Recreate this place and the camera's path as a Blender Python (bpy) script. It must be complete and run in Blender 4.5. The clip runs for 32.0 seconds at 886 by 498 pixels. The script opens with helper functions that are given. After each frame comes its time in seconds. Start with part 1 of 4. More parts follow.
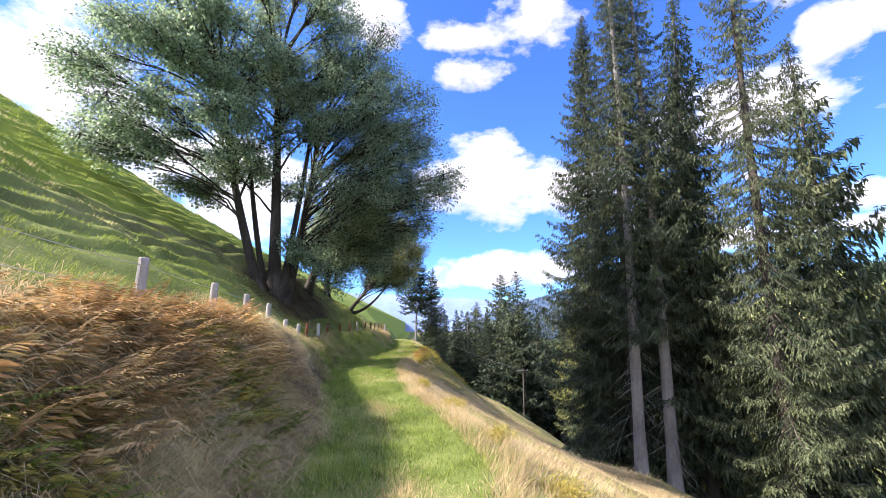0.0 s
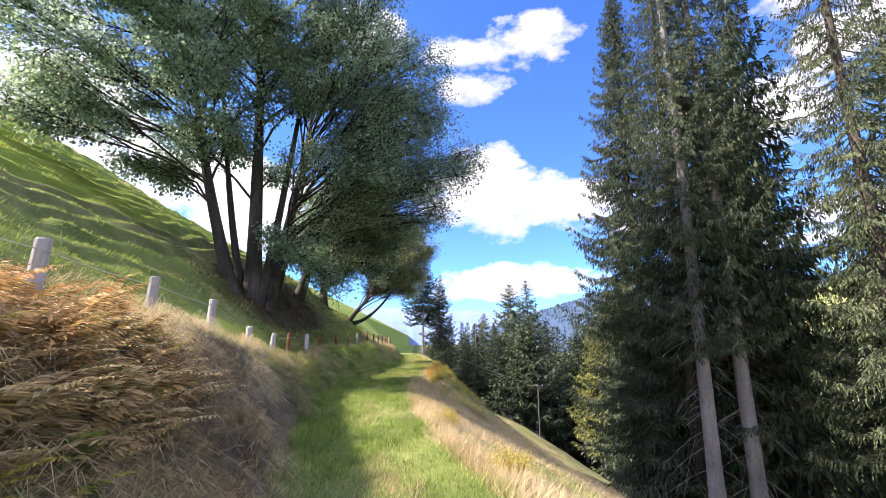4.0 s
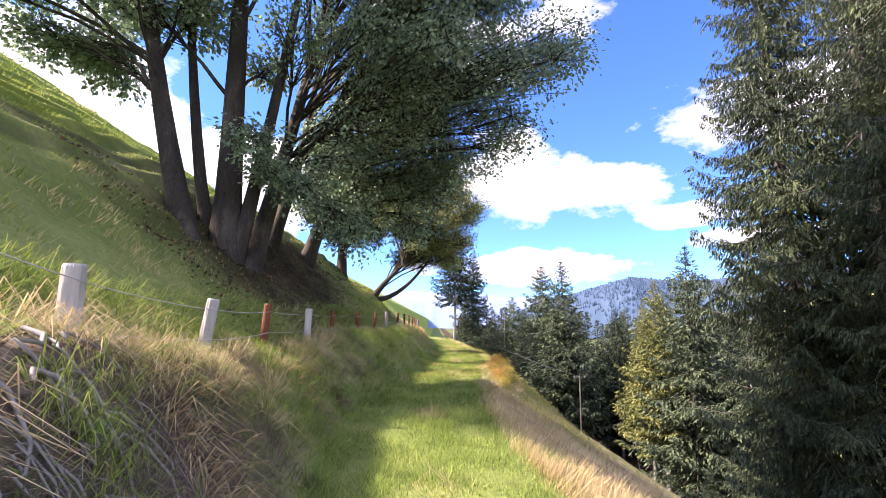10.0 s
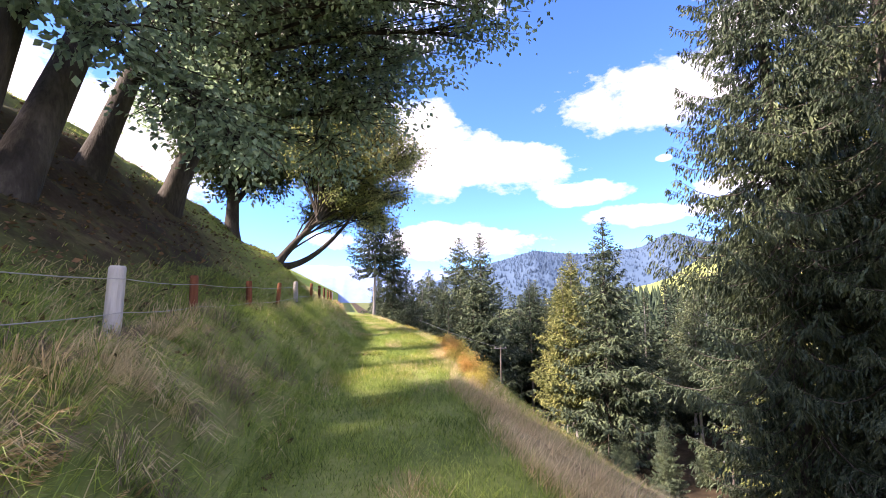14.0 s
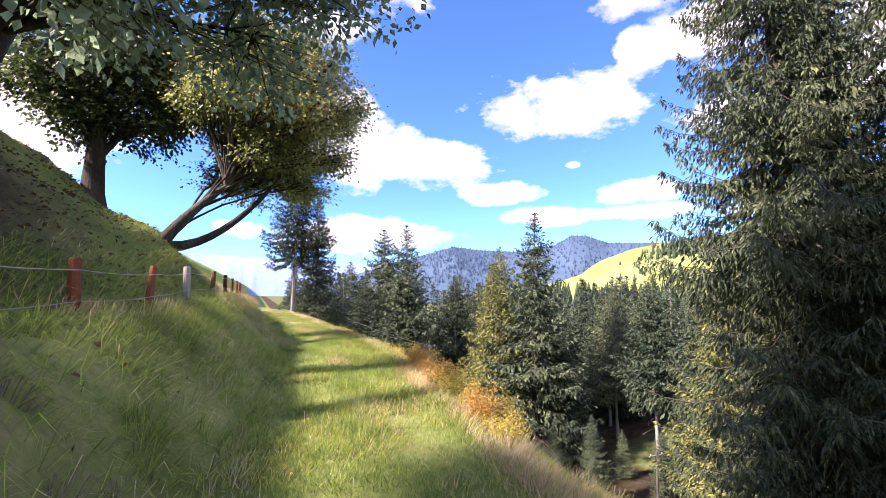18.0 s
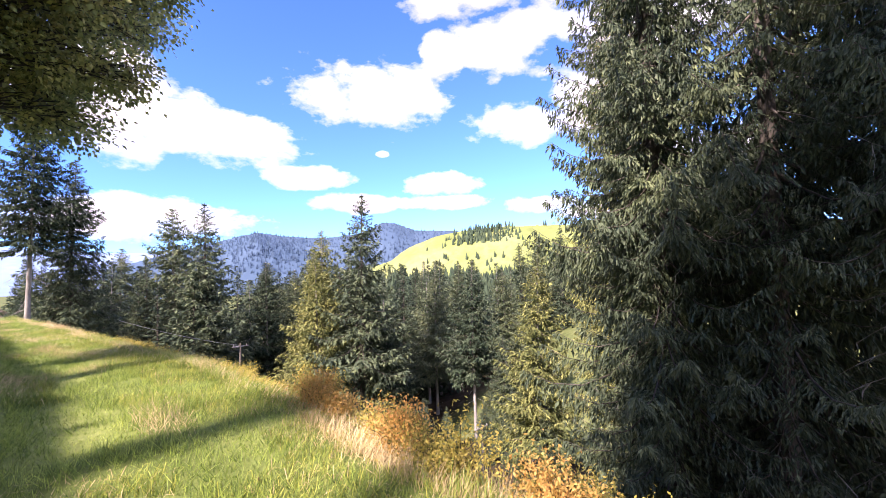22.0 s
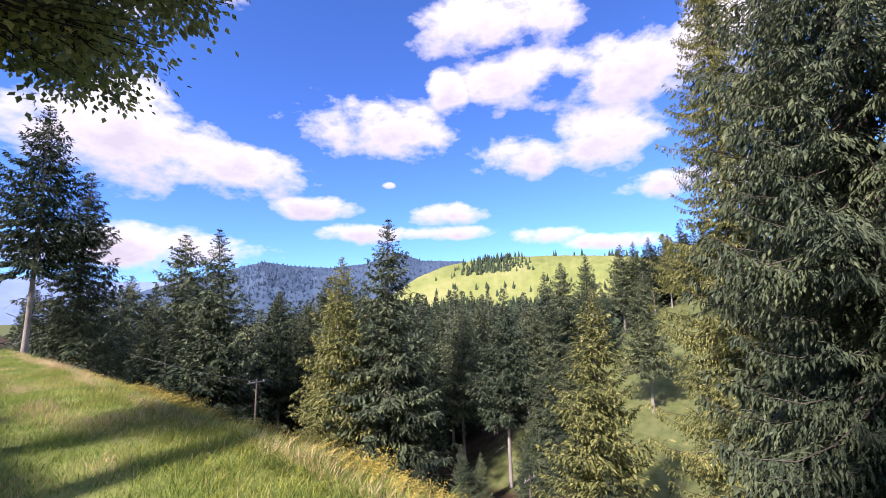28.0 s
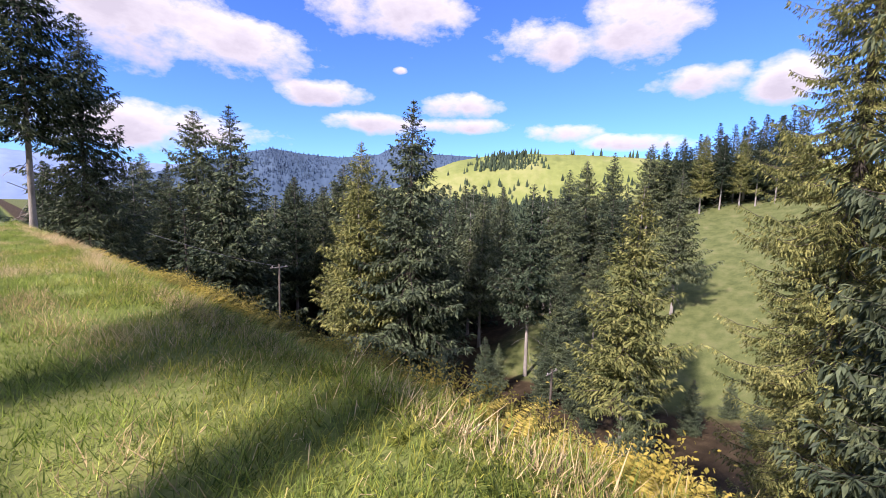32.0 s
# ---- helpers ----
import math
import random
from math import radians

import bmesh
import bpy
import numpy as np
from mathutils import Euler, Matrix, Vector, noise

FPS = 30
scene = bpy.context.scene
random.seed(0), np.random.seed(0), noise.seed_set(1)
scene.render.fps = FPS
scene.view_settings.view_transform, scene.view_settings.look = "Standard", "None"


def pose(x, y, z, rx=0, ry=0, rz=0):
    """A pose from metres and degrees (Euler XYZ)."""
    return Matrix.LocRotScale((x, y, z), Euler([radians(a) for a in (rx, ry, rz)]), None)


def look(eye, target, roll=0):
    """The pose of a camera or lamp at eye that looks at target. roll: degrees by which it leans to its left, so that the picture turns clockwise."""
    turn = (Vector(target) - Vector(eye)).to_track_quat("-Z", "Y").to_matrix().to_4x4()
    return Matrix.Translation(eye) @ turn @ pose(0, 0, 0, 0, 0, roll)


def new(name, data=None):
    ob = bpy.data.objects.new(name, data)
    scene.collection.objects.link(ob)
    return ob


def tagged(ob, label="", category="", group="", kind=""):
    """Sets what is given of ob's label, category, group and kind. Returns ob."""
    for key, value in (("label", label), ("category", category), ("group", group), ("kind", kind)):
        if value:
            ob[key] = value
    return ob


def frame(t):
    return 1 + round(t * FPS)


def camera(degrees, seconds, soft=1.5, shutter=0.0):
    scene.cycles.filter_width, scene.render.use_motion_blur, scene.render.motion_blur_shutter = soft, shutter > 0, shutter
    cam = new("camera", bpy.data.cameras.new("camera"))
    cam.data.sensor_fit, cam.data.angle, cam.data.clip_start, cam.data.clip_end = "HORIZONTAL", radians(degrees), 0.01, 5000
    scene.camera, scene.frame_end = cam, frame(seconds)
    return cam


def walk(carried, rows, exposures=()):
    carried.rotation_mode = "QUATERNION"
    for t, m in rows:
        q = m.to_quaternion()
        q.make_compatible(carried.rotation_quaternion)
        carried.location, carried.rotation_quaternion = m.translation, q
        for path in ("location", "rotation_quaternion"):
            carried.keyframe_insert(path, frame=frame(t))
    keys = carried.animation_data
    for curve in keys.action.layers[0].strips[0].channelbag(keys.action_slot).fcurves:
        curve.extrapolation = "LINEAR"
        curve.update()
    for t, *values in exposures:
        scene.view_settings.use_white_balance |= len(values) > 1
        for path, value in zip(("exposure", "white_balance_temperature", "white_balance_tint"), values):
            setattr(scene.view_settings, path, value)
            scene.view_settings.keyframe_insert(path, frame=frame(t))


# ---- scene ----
LENS = 92.53
PATH = [  # seconds, x, y, z, yaw, pitch, roll
    (0, -0.000, 0.000, 1.634, -3.92, 10.30, 0.27),
    (0.5, -0.037, 0.538, 1.653, -5.54, 10.07, 0.27),
    (1, -0.144, 1.149, 1.635, -6.42, 9.95, 0.46),
    (1.5, -0.127, 1.664, 1.613, -6.36, 10.10, 0.83),
    (2, -0.225, 2.305, 1.574, -6.08, 9.90, 1.21),
    (2.5, -0.229, 2.796, 1.543, -5.25, 12.29, 0.48),
    (3, -0.253, 3.389, 1.522, -4.90, 12.54, -0.60),
    (3.5, -0.316, 3.929, 1.503, -4.19, 12.32, -0.61),
    (5.5, -0.641, 6.225, 1.524, -1.37, 11.15, -0.62),
    (6, -0.729, 6.813, 1.500, -0.34, 10.85, -2.67),
    (6.5, -0.863, 7.345, 1.487, 0.98, 10.73, -0.89),
    (7, -1.019, 7.982, 1.497, 1.98, 10.42, -0.63),
    (7.5, -1.101, 8.598, 1.507, 2.72, 10.36, -0.44),
    (8, -1.275, 9.221, 1.513, 3.00, 9.98, -0.40),
    (8.5, -1.380, 9.811, 1.504, 3.17, 9.89, -0.72),
    (9, -1.599, 10.490, 1.513, 3.30, 10.03, 0.47),
    (9.5, -1.668, 11.055, 1.477, 3.00, 9.95, 0.12),
    (10, -1.765, 11.738, 1.469, -0.82, 9.86, 1.12),
    (10.5, -1.849, 12.328, 1.465, -3.09, 9.83, 2.04),
    (11, -1.869, 13.002, 1.432, -6.52, 9.73, 2.21),
    (11.5, -1.959, 13.565, 1.430, -9.44, 10.18, 1.56),
    (12, -2.050, 14.219, 1.407, -10.37, 9.48, 1.50),
    (12.5, -2.179, 14.778, 1.392, -11.25, 8.50, 0.67),
    (13, -2.259, 15.391, 1.373, -11.77, 7.99, 0.56),
    (13.5, -2.297, 15.900, 1.377, -11.97, 7.86, 0.21),
    (14, -2.376, 16.541, 1.406, -12.82, 6.43, -0.14),
    (14.5, -2.386, 17.126, 1.396, -13.85, 6.36, -0.38),
    (16.5, -2.558, 18.972, 1.386, -18.54, 6.00, -0.79),
    (17, -2.575, 19.538, 1.397, -19.85, 5.84, -0.23),
    (17.5, -2.634, 19.984, 1.414, -21.52, 5.72, 0.33),
    (18, -2.621, 20.547, 1.426, -23.71, 5.77, 0.54),
    (18.5, -2.659, 21.023, 1.451, -29.23, 6.23, -0.17),
    (19, -2.639, 21.519, 1.454, -32.64, 6.46, -1.52),
    (19.5, -2.677, 21.983, 1.457, -35.87, 6.63, -1.36),
    (20, -2.679, 22.520, 1.452, -36.80, 6.67, -0.91),
    (20.5, -2.625, 22.976, 1.462, -39.81, 6.47, -1.40),
    (21, -2.589, 23.526, 1.447, -42.60, 5.41, -1.49),
    (21.5, -2.523, 23.958, 1.438, -44.09, 4.90, -1.46),
    (22, -2.488, 24.427, 1.436, -49.01, 3.76, -1.53),
    (22.5, -2.470, 24.833, 1.434, -51.40, 3.58, -0.85),
    (23, -2.451, 25.357, 1.480, -55.02, 5.29, -1.29),
    (23.5, -2.463, 25.747, 1.492, -58.12, 7.44, -0.32),
    (24, -2.415, 26.063, 1.505, -59.17, 5.13, -1.49),
    (24.5, -2.372, 26.406, 1.504, -60.58, 5.01, -1.60),
    (26.5, -2.034, 27.889, 1.393, -59.72, 5.50, -1.68),
    (27, -2.005, 28.321, 1.416, -56.29, 5.85, -1.19),
    (27.5, -1.996, 28.724, 1.444, -51.96, 6.26, 0.61),
    (28, -1.853, 29.231, 1.413, -48.38, 7.89, -1.19),
    (28.5, -1.794, 29.711, 1.395, -48.42, 7.65, 1.48),
    (29, -1.639, 30.145, 1.335, -48.47, 7.68, -0.99),
    (29.5, -1.558, 30.539, 1.317, -49.53, 7.42, 0.28),
    (30, -1.465, 30.994, 1.304, -49.83, 5.81, -1.13),
    (30.5, -1.376, 31.398, 1.291, -49.15, 3.80, -1.06),
    (31, -1.307, 31.876, 1.270, -47.73, 2.14, -0.01),
    (31.5, -1.174, 32.276, 1.198, -47.25, -1.57, 0.00),
    (32, -1.105, 32.664, 1.147, -47.26, -6.17, 1.58),
]
cam = camera(LENS, 32.0, soft=0.3)
EXPOSURE = [(0, 1.5, 6750, 22), (8, 1.75, 7100, 27), (13, 1.9, 7200, 31), (14.5, 1.88, 7200, 31), (17, 1.72, 7000, 32), (21, 1.75, 7000, 35), (24.5, 1.65, 6850, 36), (26.5, 1.25, 6700, 31), (32, 0.95, 6750, 31)]  # seconds, stops, kelvin, tint
walk(cam, [(t, pose(x, y, z, 90 + p, 0, w) @ pose(0, 0, 0, 0, 0, r)) for t, x, y, z, w, p, r in PATH], EXPOSURE)

# ---- world, sun, exposure ----
SUN_AZ, SUN_EL = -91.0, 38.5  # degrees: clockwise from +y, and above the horizon
CLOUDS = [  # azimuth, elevation, half width, half height, in degrees
    (10.6, 19.4, 9.1, 5.2), (21.0, 17.3, 10.5, 3.2), (38.1, 23.4, 10.2, 4.2), (55.9, 35.2, 11.6, 2.8),
    (59.6, 29.1, 8.3, 3.7), (72.9, 27.9, 12.2, 4.1), (82.5, 27.9, 6.8, 4.2), (59.9, 19.5, 7.4, 2.7), (70.3, 20.9, 7.2, 4.5),
    (76.6, 14.4, 5.0, 1.7), (84.6, 13.3, 3.0, 2.0), (31.6, 13.2, 5.8, 1.4), (37.4, 10.1, 5.3, 1.3), (48.9, 12.5, 5.4, 1.5),
    (49.6, 10.0, 6.2, 1.0), (61.4, 9.1, 4.7, 1.3), (69.6, 7.9, 5.9, 1.0), (41.0, 16.4, 0.9, 0.45)]
CLOUDS_B = [(12.8, 36.9, 9.7, 3.2), (9.0, 33.0, 5.5, 2.0), (-6.8, 38.5, 5.1, 3.4), (-43.0, 25.2, 8.6, 8.5), (-29.9, 16.3, 16.6, 8.4), (11.3, 7.3, 12.3, 2.3), (50.0, 28.0, 2.7, 2.6)]


def sky_world():
    world = bpy.data.worlds.new("sky")
    scene.world = world
    world.use_nodes = True
    nt = world.node_tree
    nt.nodes.clear()
    N, link = nt.nodes.new, nt.links.new

    def math_node(op, a, b=None, clamp=False):
        n = N("ShaderNodeMath")
        n.operation, n.use_clamp = op, clamp
        for i, v in enumerate((a, b)):
            if v is None:
                continue
            if isinstance(v, (int, float)):
                n.inputs[i].default_value = v
            else:
                link(v, n.inputs[i])
        return n.outputs[0]

    sky = N("ShaderNodeTexSky")
    sky.sky_type, sky.sun_disc = "NISHITA", False
    sky.sun_elevation, sky.sun_rotation = radians(SUN_EL), radians(SUN_AZ)
    sky.altitude, sky.air_density, sky.dust_density, sky.ozone_density = 900, 1.0, 0.2, 1.6
    tex = N("ShaderNodeTexCoord")
    sep = N("ShaderNodeSeparateXYZ")
    link(tex.outputs["Generated"], sep.inputs[0])
    az = math_node("MULTIPLY", math_node("ARCTAN2", sep.outputs[0], sep.outputs[1]), 180 / math.pi)
    el = math_node("MULTIPLY", math_node("ARCSINE", sep.outputs[2]), 180 / math.pi)
    # ragged cloud edges: the direction is shifted by noise before the distance to each cloud is taken
    edge = N("ShaderNodeTexNoise")
    edge.inputs["Scale"].default_value, edge.inputs["Detail"].default_value, edge.inputs["Roughness"].default_value = 7.0, 8.0, 0.6
    flat = N("ShaderNodeMapping")
    flat.inputs["Scale"].default_value = (1.0, 1.0, 1.9)
    link(tex.outputs["Generated"], flat.inputs[0])
    link(flat.outputs[0], edge.inputs["Vector"])
    ragged = math_node("MULTIPLY", math_node("SUBTRACT", edge.outputs[0], 0.52), 4.4)

    def cloud_cover(raised):
        cover = None
        for a, e, w, h in CLOUDS + CLOUDS_B:
            dx = math_node("MULTIPLY", math_node("SUBTRACT", az, a), 1 / (w * 1.15))
            dy = math_node("MULTIPLY", math_node("SUBTRACT", el, e - raised * h), 1 / (h * 1.15))
            d = math_node("SUBTRACT", 1.0, math_node("ADD", math_node("MULTIPLY", dx, dx), math_node("MULTIPLY", dy, dy)))
            cover = d if cover is None else math_node("MAXIMUM", cover, d)
        return cover

    cover, under = cloud_cover(0.0), cloud_cover(0.45)  # the undersides are the greyer
    # elsewhere bright clouds added out of the walker's sight, to lift the shade
    wide = N("ShaderNodeTexNoise")
    wide.inputs["Scale"].default_value, wide.inputs["Detail"].default_value = 3.2, 5.0
    link(tex.outputs["Generated"], wide.inputs["Vector"])
    behind = math_node("MULTIPLY", math_node("SUBTRACT", wide.outputs[0], 0.38), 4.0)
    back = math_node("MAXIMUM", math_node("MAXIMUM", math_node("LESS_THAN", sep.outputs[1], -0.15), math_node("LESS_THAN", sep.outputs[0], -0.8)), math_node("GREATER_THAN", sep.outputs[2], 0.72))
    cover = math_node("MAXIMUM", cover, math_node("SUBTRACT", behind, math_node("MULTIPLY", math_node("SUBTRACT", 1.0, back), 9.0)))
    amount = math_node("MULTIPLY", math_node("ADD", math_node("MAXIMUM", cover, -2.0), ragged), 1.25, clamp=True)
    thick = math_node("MULTIPLY", math_node("ADD", under, math_node("MULTIPLY", ragged, 0.8)), 0.75, clamp=True)
    grey = N("ShaderNodeMix")
    grey.data_type = "RGBA"
    link(thick, grey.inputs[0])
    grey.inputs[6].default_value, grey.inputs[7].default_value = (4.0, 4.2, 4.45, 1), (2.5, 2.6, 3.0, 1)
    tint = N("ShaderNodeMix")
    tint.data_type, tint.blend_type = "RGBA", "MULTIPLY"
    tint.inputs[0].default_value = 1.0
    link(sky.outputs[0], tint.inputs[6])
    tint.inputs[7].default_value = (0.275, 0.545, 0.99, 1)
    mix = N("ShaderNodeMix")
    mix.data_type = "RGBA"
    link(amount, mix.inputs[0])
    link(tint.outputs[2], mix.inputs[6])
    link(grey.outputs[2], mix.inputs[7])
    bg = N("ShaderNodeBackground")
    bg.inputs[1].default_value = 0.145
    link(mix.outputs[2], bg.inputs[0])
    link(bg.outputs[0], N("ShaderNodeOutputWorld").inputs[0])


sky_world()
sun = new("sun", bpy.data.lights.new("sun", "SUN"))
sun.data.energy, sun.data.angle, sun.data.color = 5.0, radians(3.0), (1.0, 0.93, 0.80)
to_sun = Vector((math.sin(radians(SUN_AZ)) * math.cos(radians(SUN_EL)), math.cos(radians(SUN_AZ)) * math.cos(radians(SUN_EL)), math.sin(radians(SUN_EL))))
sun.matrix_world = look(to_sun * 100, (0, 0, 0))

# ---- materials ----
R = np.random.default_rng(7)


def ramp_mat(name, stops, scale=1.0, fine=12.0, rough=0.8, bump=0.3, island=0.0, translucent=0.0, spec=0.3, stretch=None, mask=None, random_object=0.0):
    """Noise at two scales picks from the stops' colours; island varies the brightness piece by piece; mask: (attribute, colours) laid over."""
    m = bpy.data.materials.new(name)
    m.use_nodes = True
    nt = m.node_tree
    N, link = nt.nodes.new, nt.links.new
    bsdf = nt.nodes["Principled BSDF"]
    bsdf.inputs["Roughness"].default_value = rough
    bsdf.inputs["Specular IOR Level"].default_value = spec
    geo, tex = N("ShaderNodeNewGeometry"), N("ShaderNodeTexCoord")
    vec = geo.outputs["Position"] if stretch is None else tex.outputs["Object"]
    if stretch:
        mp = N("ShaderNodeMapping")
        mp.inputs["Scale"].default_value = stretch
        link(vec, mp.inputs[0])
        vec = mp.outputs[0]

    def noise_at(s, detail=5.0):
        n = N("ShaderNodeTexNoise")
        n.inputs["Scale"].default_value, n.inputs["Detail"].default_value, n.inputs["Roughness"].default_value = s, detail, 0.6
        link(vec, n.inputs["Vector"])
        return n.outputs[0]

    big, small = noise_at(scale), noise_at(fine, 3.0)
    add = N("ShaderNodeMath")
    add.operation, add.inputs[1].default_value = "MULTIPLY_ADD", 0.55
    link(small, add.inputs[0])
    half = N("ShaderNodeMath")
    half.operation, half.inputs[1].default_value, half.inputs[2].default_value = "MULTIPLY_ADD", 1.3, -0.42
    link(big, half.inputs[0])
    link(half.outputs[0], add.inputs[2])

    def ramp(colours, fac):
        r = N("ShaderNodeValToRGB")
        while len(r.color_ramp.elements) < len(colours):
            r.color_ramp.elements.new(0.5)
        for i, (e, c) in enumerate(zip(r.color_ramp.elements, colours)):
            e.position, e.color = 0.2 + 0.6 * i / (len(colours) - 1), (*c, 1)
        link(fac, r.inputs[0])
        return r.outputs[0]

    def mixed(fac, a, b):
        x = N("ShaderNodeMix")
        x.data_type = "RGBA"
        link(fac, x.inputs[0])
        link(a, x.inputs[6])
        link(b, x.inputs[7])
        return x.outputs[2]

    colour = ramp(stops, add.outputs[0])
    for attribute, colours in mask or ():
        at = N("ShaderNodeAttribute")
        at.attribute_name = attribute
        soft = N("ShaderNodeMath")
        soft.operation, soft.use_clamp = "MULTIPLY_ADD", True
        link(at.outputs["Fac"], soft.inputs[0])
        soft.inputs[1].default_value = 1.6
        shift = N("ShaderNodeMath")
        shift.operation, shift.inputs[1].default_value, shift.inputs[2].default_value = "MULTIPLY_ADD", 0.9, -0.75
        link(noise_at(2.3), shift.inputs[0])
        link(shift.outputs[0], soft.inputs[2])
        colour = mixed(soft.outputs[0], colour, ramp(colours, add.outputs[0]))
    vary = [(geo.outputs["Random Per Island"], island)] if island else []
    if random_object:
        vary.append((N("ShaderNodeObjectInfo").outputs["Random"], random_object))
    for source, amount in vary:
        hsv, mr = N("ShaderNodeHueSaturation"), N("ShaderNodeMapRange")
        link(source, mr.inputs[0])
        mr.inputs[3].default_value, mr.inputs[4].default_value = 1 - amount, 1 + amount
        link(mr.outputs[0], hsv.inputs["Value"])
        hue = N("ShaderNodeMapRange")
        link(source, hue.inputs[0])
        hue.inputs[3].default_value, hue.inputs[4].default_value = 0.5 + 0.025 * amount, 0.5 - 0.05 * amount
        link(hue.outputs[0], hsv.inputs["Hue"])
        link(colour, hsv.inputs["Color"])
        colour = hsv.outputs[0]
    link(colour, bsdf.inputs["Base Color"])
    if bump:
        b = N("ShaderNodeBump")
        b.inputs["Strength"].default_value, b.inputs["Distance"].default_value = bump, 0.03
        link(small, b.inputs["Height"])
        link(b.outputs[0], bsdf.inputs["Normal"])
    if translucent:
        tr, ms = N("ShaderNodeBsdfTranslucent"), N("ShaderNodeMixShader")
        link(colour, tr.inputs[0])
        ms.inputs[0].default_value = translucent
        link(bsdf.outputs[0], ms.inputs[1])
        link(tr.outputs[0], ms.inputs[2])
        link(ms.outputs[0], nt.nodes["Material Output"].inputs[0])
    return m


M_GROUND = ramp_mat("turf", [(0.09, 0.12, 0.035), (0.15, 0.195, 0.055), (0.25, 0.28, 0.10)], 0.6, 14, 0.95, 0.6, spec=0.1, mask=[
    ("dry", [(0.17, 0.13, 0.065), (0.29, 0.225, 0.12), (0.42, 0.34, 0.195)]),
    ("soil", [(0.06, 0.047, 0.037), (0.12, 0.095, 0.073), (0.20, 0.165, 0.13)]),
    ("meadow", [(0.15, 0.21, 0.035), (0.23, 0.31, 0.055), (0.33, 0.38, 0.09)]),
    ("pasture", [(0.06, 0.082, 0.030), (0.10, 0.125, 0.048), (0.15, 0.16, 0.075)]),
    ("litter_and_shade", [(0.022, 0.018, 0.012), (0.045, 0.034, 0.022), (0.085, 0.065, 0.04)])])
M_GRASS = ramp_mat("grass_blades", [(0.1119, 0.1806, 0.0389), (0.1918, 0.2946, 0.0622), (0.3037, 0.3992, 0.1089)], 0.9, 6, 0.6, 0, 0.6, 0.35, 0.25)
# brighter copy of the blades, with the open meadow's sunlight put into the colour
M_GRASS_SUN = ramp_mat("sun_tinted_grass_blades", [(0.14, 0.18, 0.035), (0.25, 0.30, 0.06), (0.38, 0.41, 0.11)], 0.9, 6, 0.6, 0, 0.6, 0.35, 0.25)
M_STALK = ramp_mat("dead_brown_stalks", [(0.10, 0.08, 0.06), (0.19, 0.155, 0.115), (0.32, 0.265, 0.19)], 0.9, 6, 0.8, 0, 0.5, 0.15, 0.2)
M_STRAW = ramp_mat("dry_grass", [(0.36, 0.28, 0.14), (0.54, 0.45, 0.25), (0.70, 0.61, 0.39)], 0.5, 5, 0.7, 0, 0.4, 0.3, 0.2)
M_FERN = ramp_mat("brown_fern", [(0.2596, 0.175, 0.084), (0.4366, 0.325, 0.154), (0.59, 0.4875, 0.252)], 0.7, 4, 0.7, 0, 0.4, 0.3, 0.2)
M_LITTER = ramp_mat("fallen_leaf_litter", [(0.05, 0.035, 0.02), (0.10, 0.07, 0.035), (0.19, 0.13, 0.06)], 0.7, 4, 0.8, 0, 0.5, 0.1, 0.2)
M_FERN_O = ramp_mat("orange_fern", [(0.242, 0.15, 0.0625), (0.44, 0.306, 0.125), (0.605, 0.48, 0.2375)], 0.7, 4, 0.7, 0, 0.5, 0.3, 0.2)
M_FERN_G = ramp_mat("green_fern_fronds", [(0.07, 0.11, 0.02), (0.14, 0.19, 0.035), (0.24, 0.27, 0.06)], 0.7, 4, 0.6, 0, 0.4, 0.35, 0.25)
M_FERN_Y = ramp_mat("yellow_fern", [(0.28, 0.25, 0.05), (0.42, 0.37, 0.085), (0.55, 0.48, 0.15)], 0.7, 4, 0.7, 0, 0.35, 0.35, 0.2)
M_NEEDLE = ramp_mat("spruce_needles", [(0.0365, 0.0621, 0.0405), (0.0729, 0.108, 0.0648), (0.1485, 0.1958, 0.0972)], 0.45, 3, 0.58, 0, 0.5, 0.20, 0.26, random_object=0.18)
# yellower needles, with the sun on the lit spruces put into the colour
M_NEEDLE_Y = ramp_mat("sunlit_yellow_needles", [(0.0935, 0.121, 0.0462), (0.1705, 0.198, 0.0726), (0.275, 0.297, 0.1155)], 0.45, 3, 0.75, 0, 0.45, 0.2, 0.12, random_object=0.12)
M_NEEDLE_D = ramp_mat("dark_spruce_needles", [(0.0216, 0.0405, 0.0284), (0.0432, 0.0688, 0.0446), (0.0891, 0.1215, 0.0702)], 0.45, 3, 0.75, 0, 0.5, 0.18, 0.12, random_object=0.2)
# brighter copy of the needles: sunlight is painted into its greens
M_NEEDLE_M = ramp_mat("sun_tinted_needles", [(0.05, 0.0783, 0.0459), (0.0945, 0.131, 0.0702), (0.1688, 0.2052, 0.108)], 0.45, 3, 0.58, 0, 0.5, 0.20, 0.26, random_object=0.18)
M_LEAF = ramp_mat("maple_leaves", [(0.1478, 0.2272, 0.1448), (0.2323, 0.3407, 0.2135), (0.3274, 0.4484, 0.2974)], 0.4, 3, 0.40, 0, 0.45, 0.5, 0.45)
M_LEAF_Y = ramp_mat("autumn_leaves", [(0.175, 0.234, 0.0875), (0.2875, 0.338, 0.125), (0.475, 0.429, 0.1625)], 0.4, 3, 0.4, 0, 0.5, 0.5, 0.5)
M_LEAF_D = ramp_mat("dark_leaves", [(0.036, 0.06, 0.024), (0.066, 0.102, 0.0396), (0.12, 0.168, 0.066)], 0.4, 3, 0.45, 0, 0.45, 0.35, 0.4)
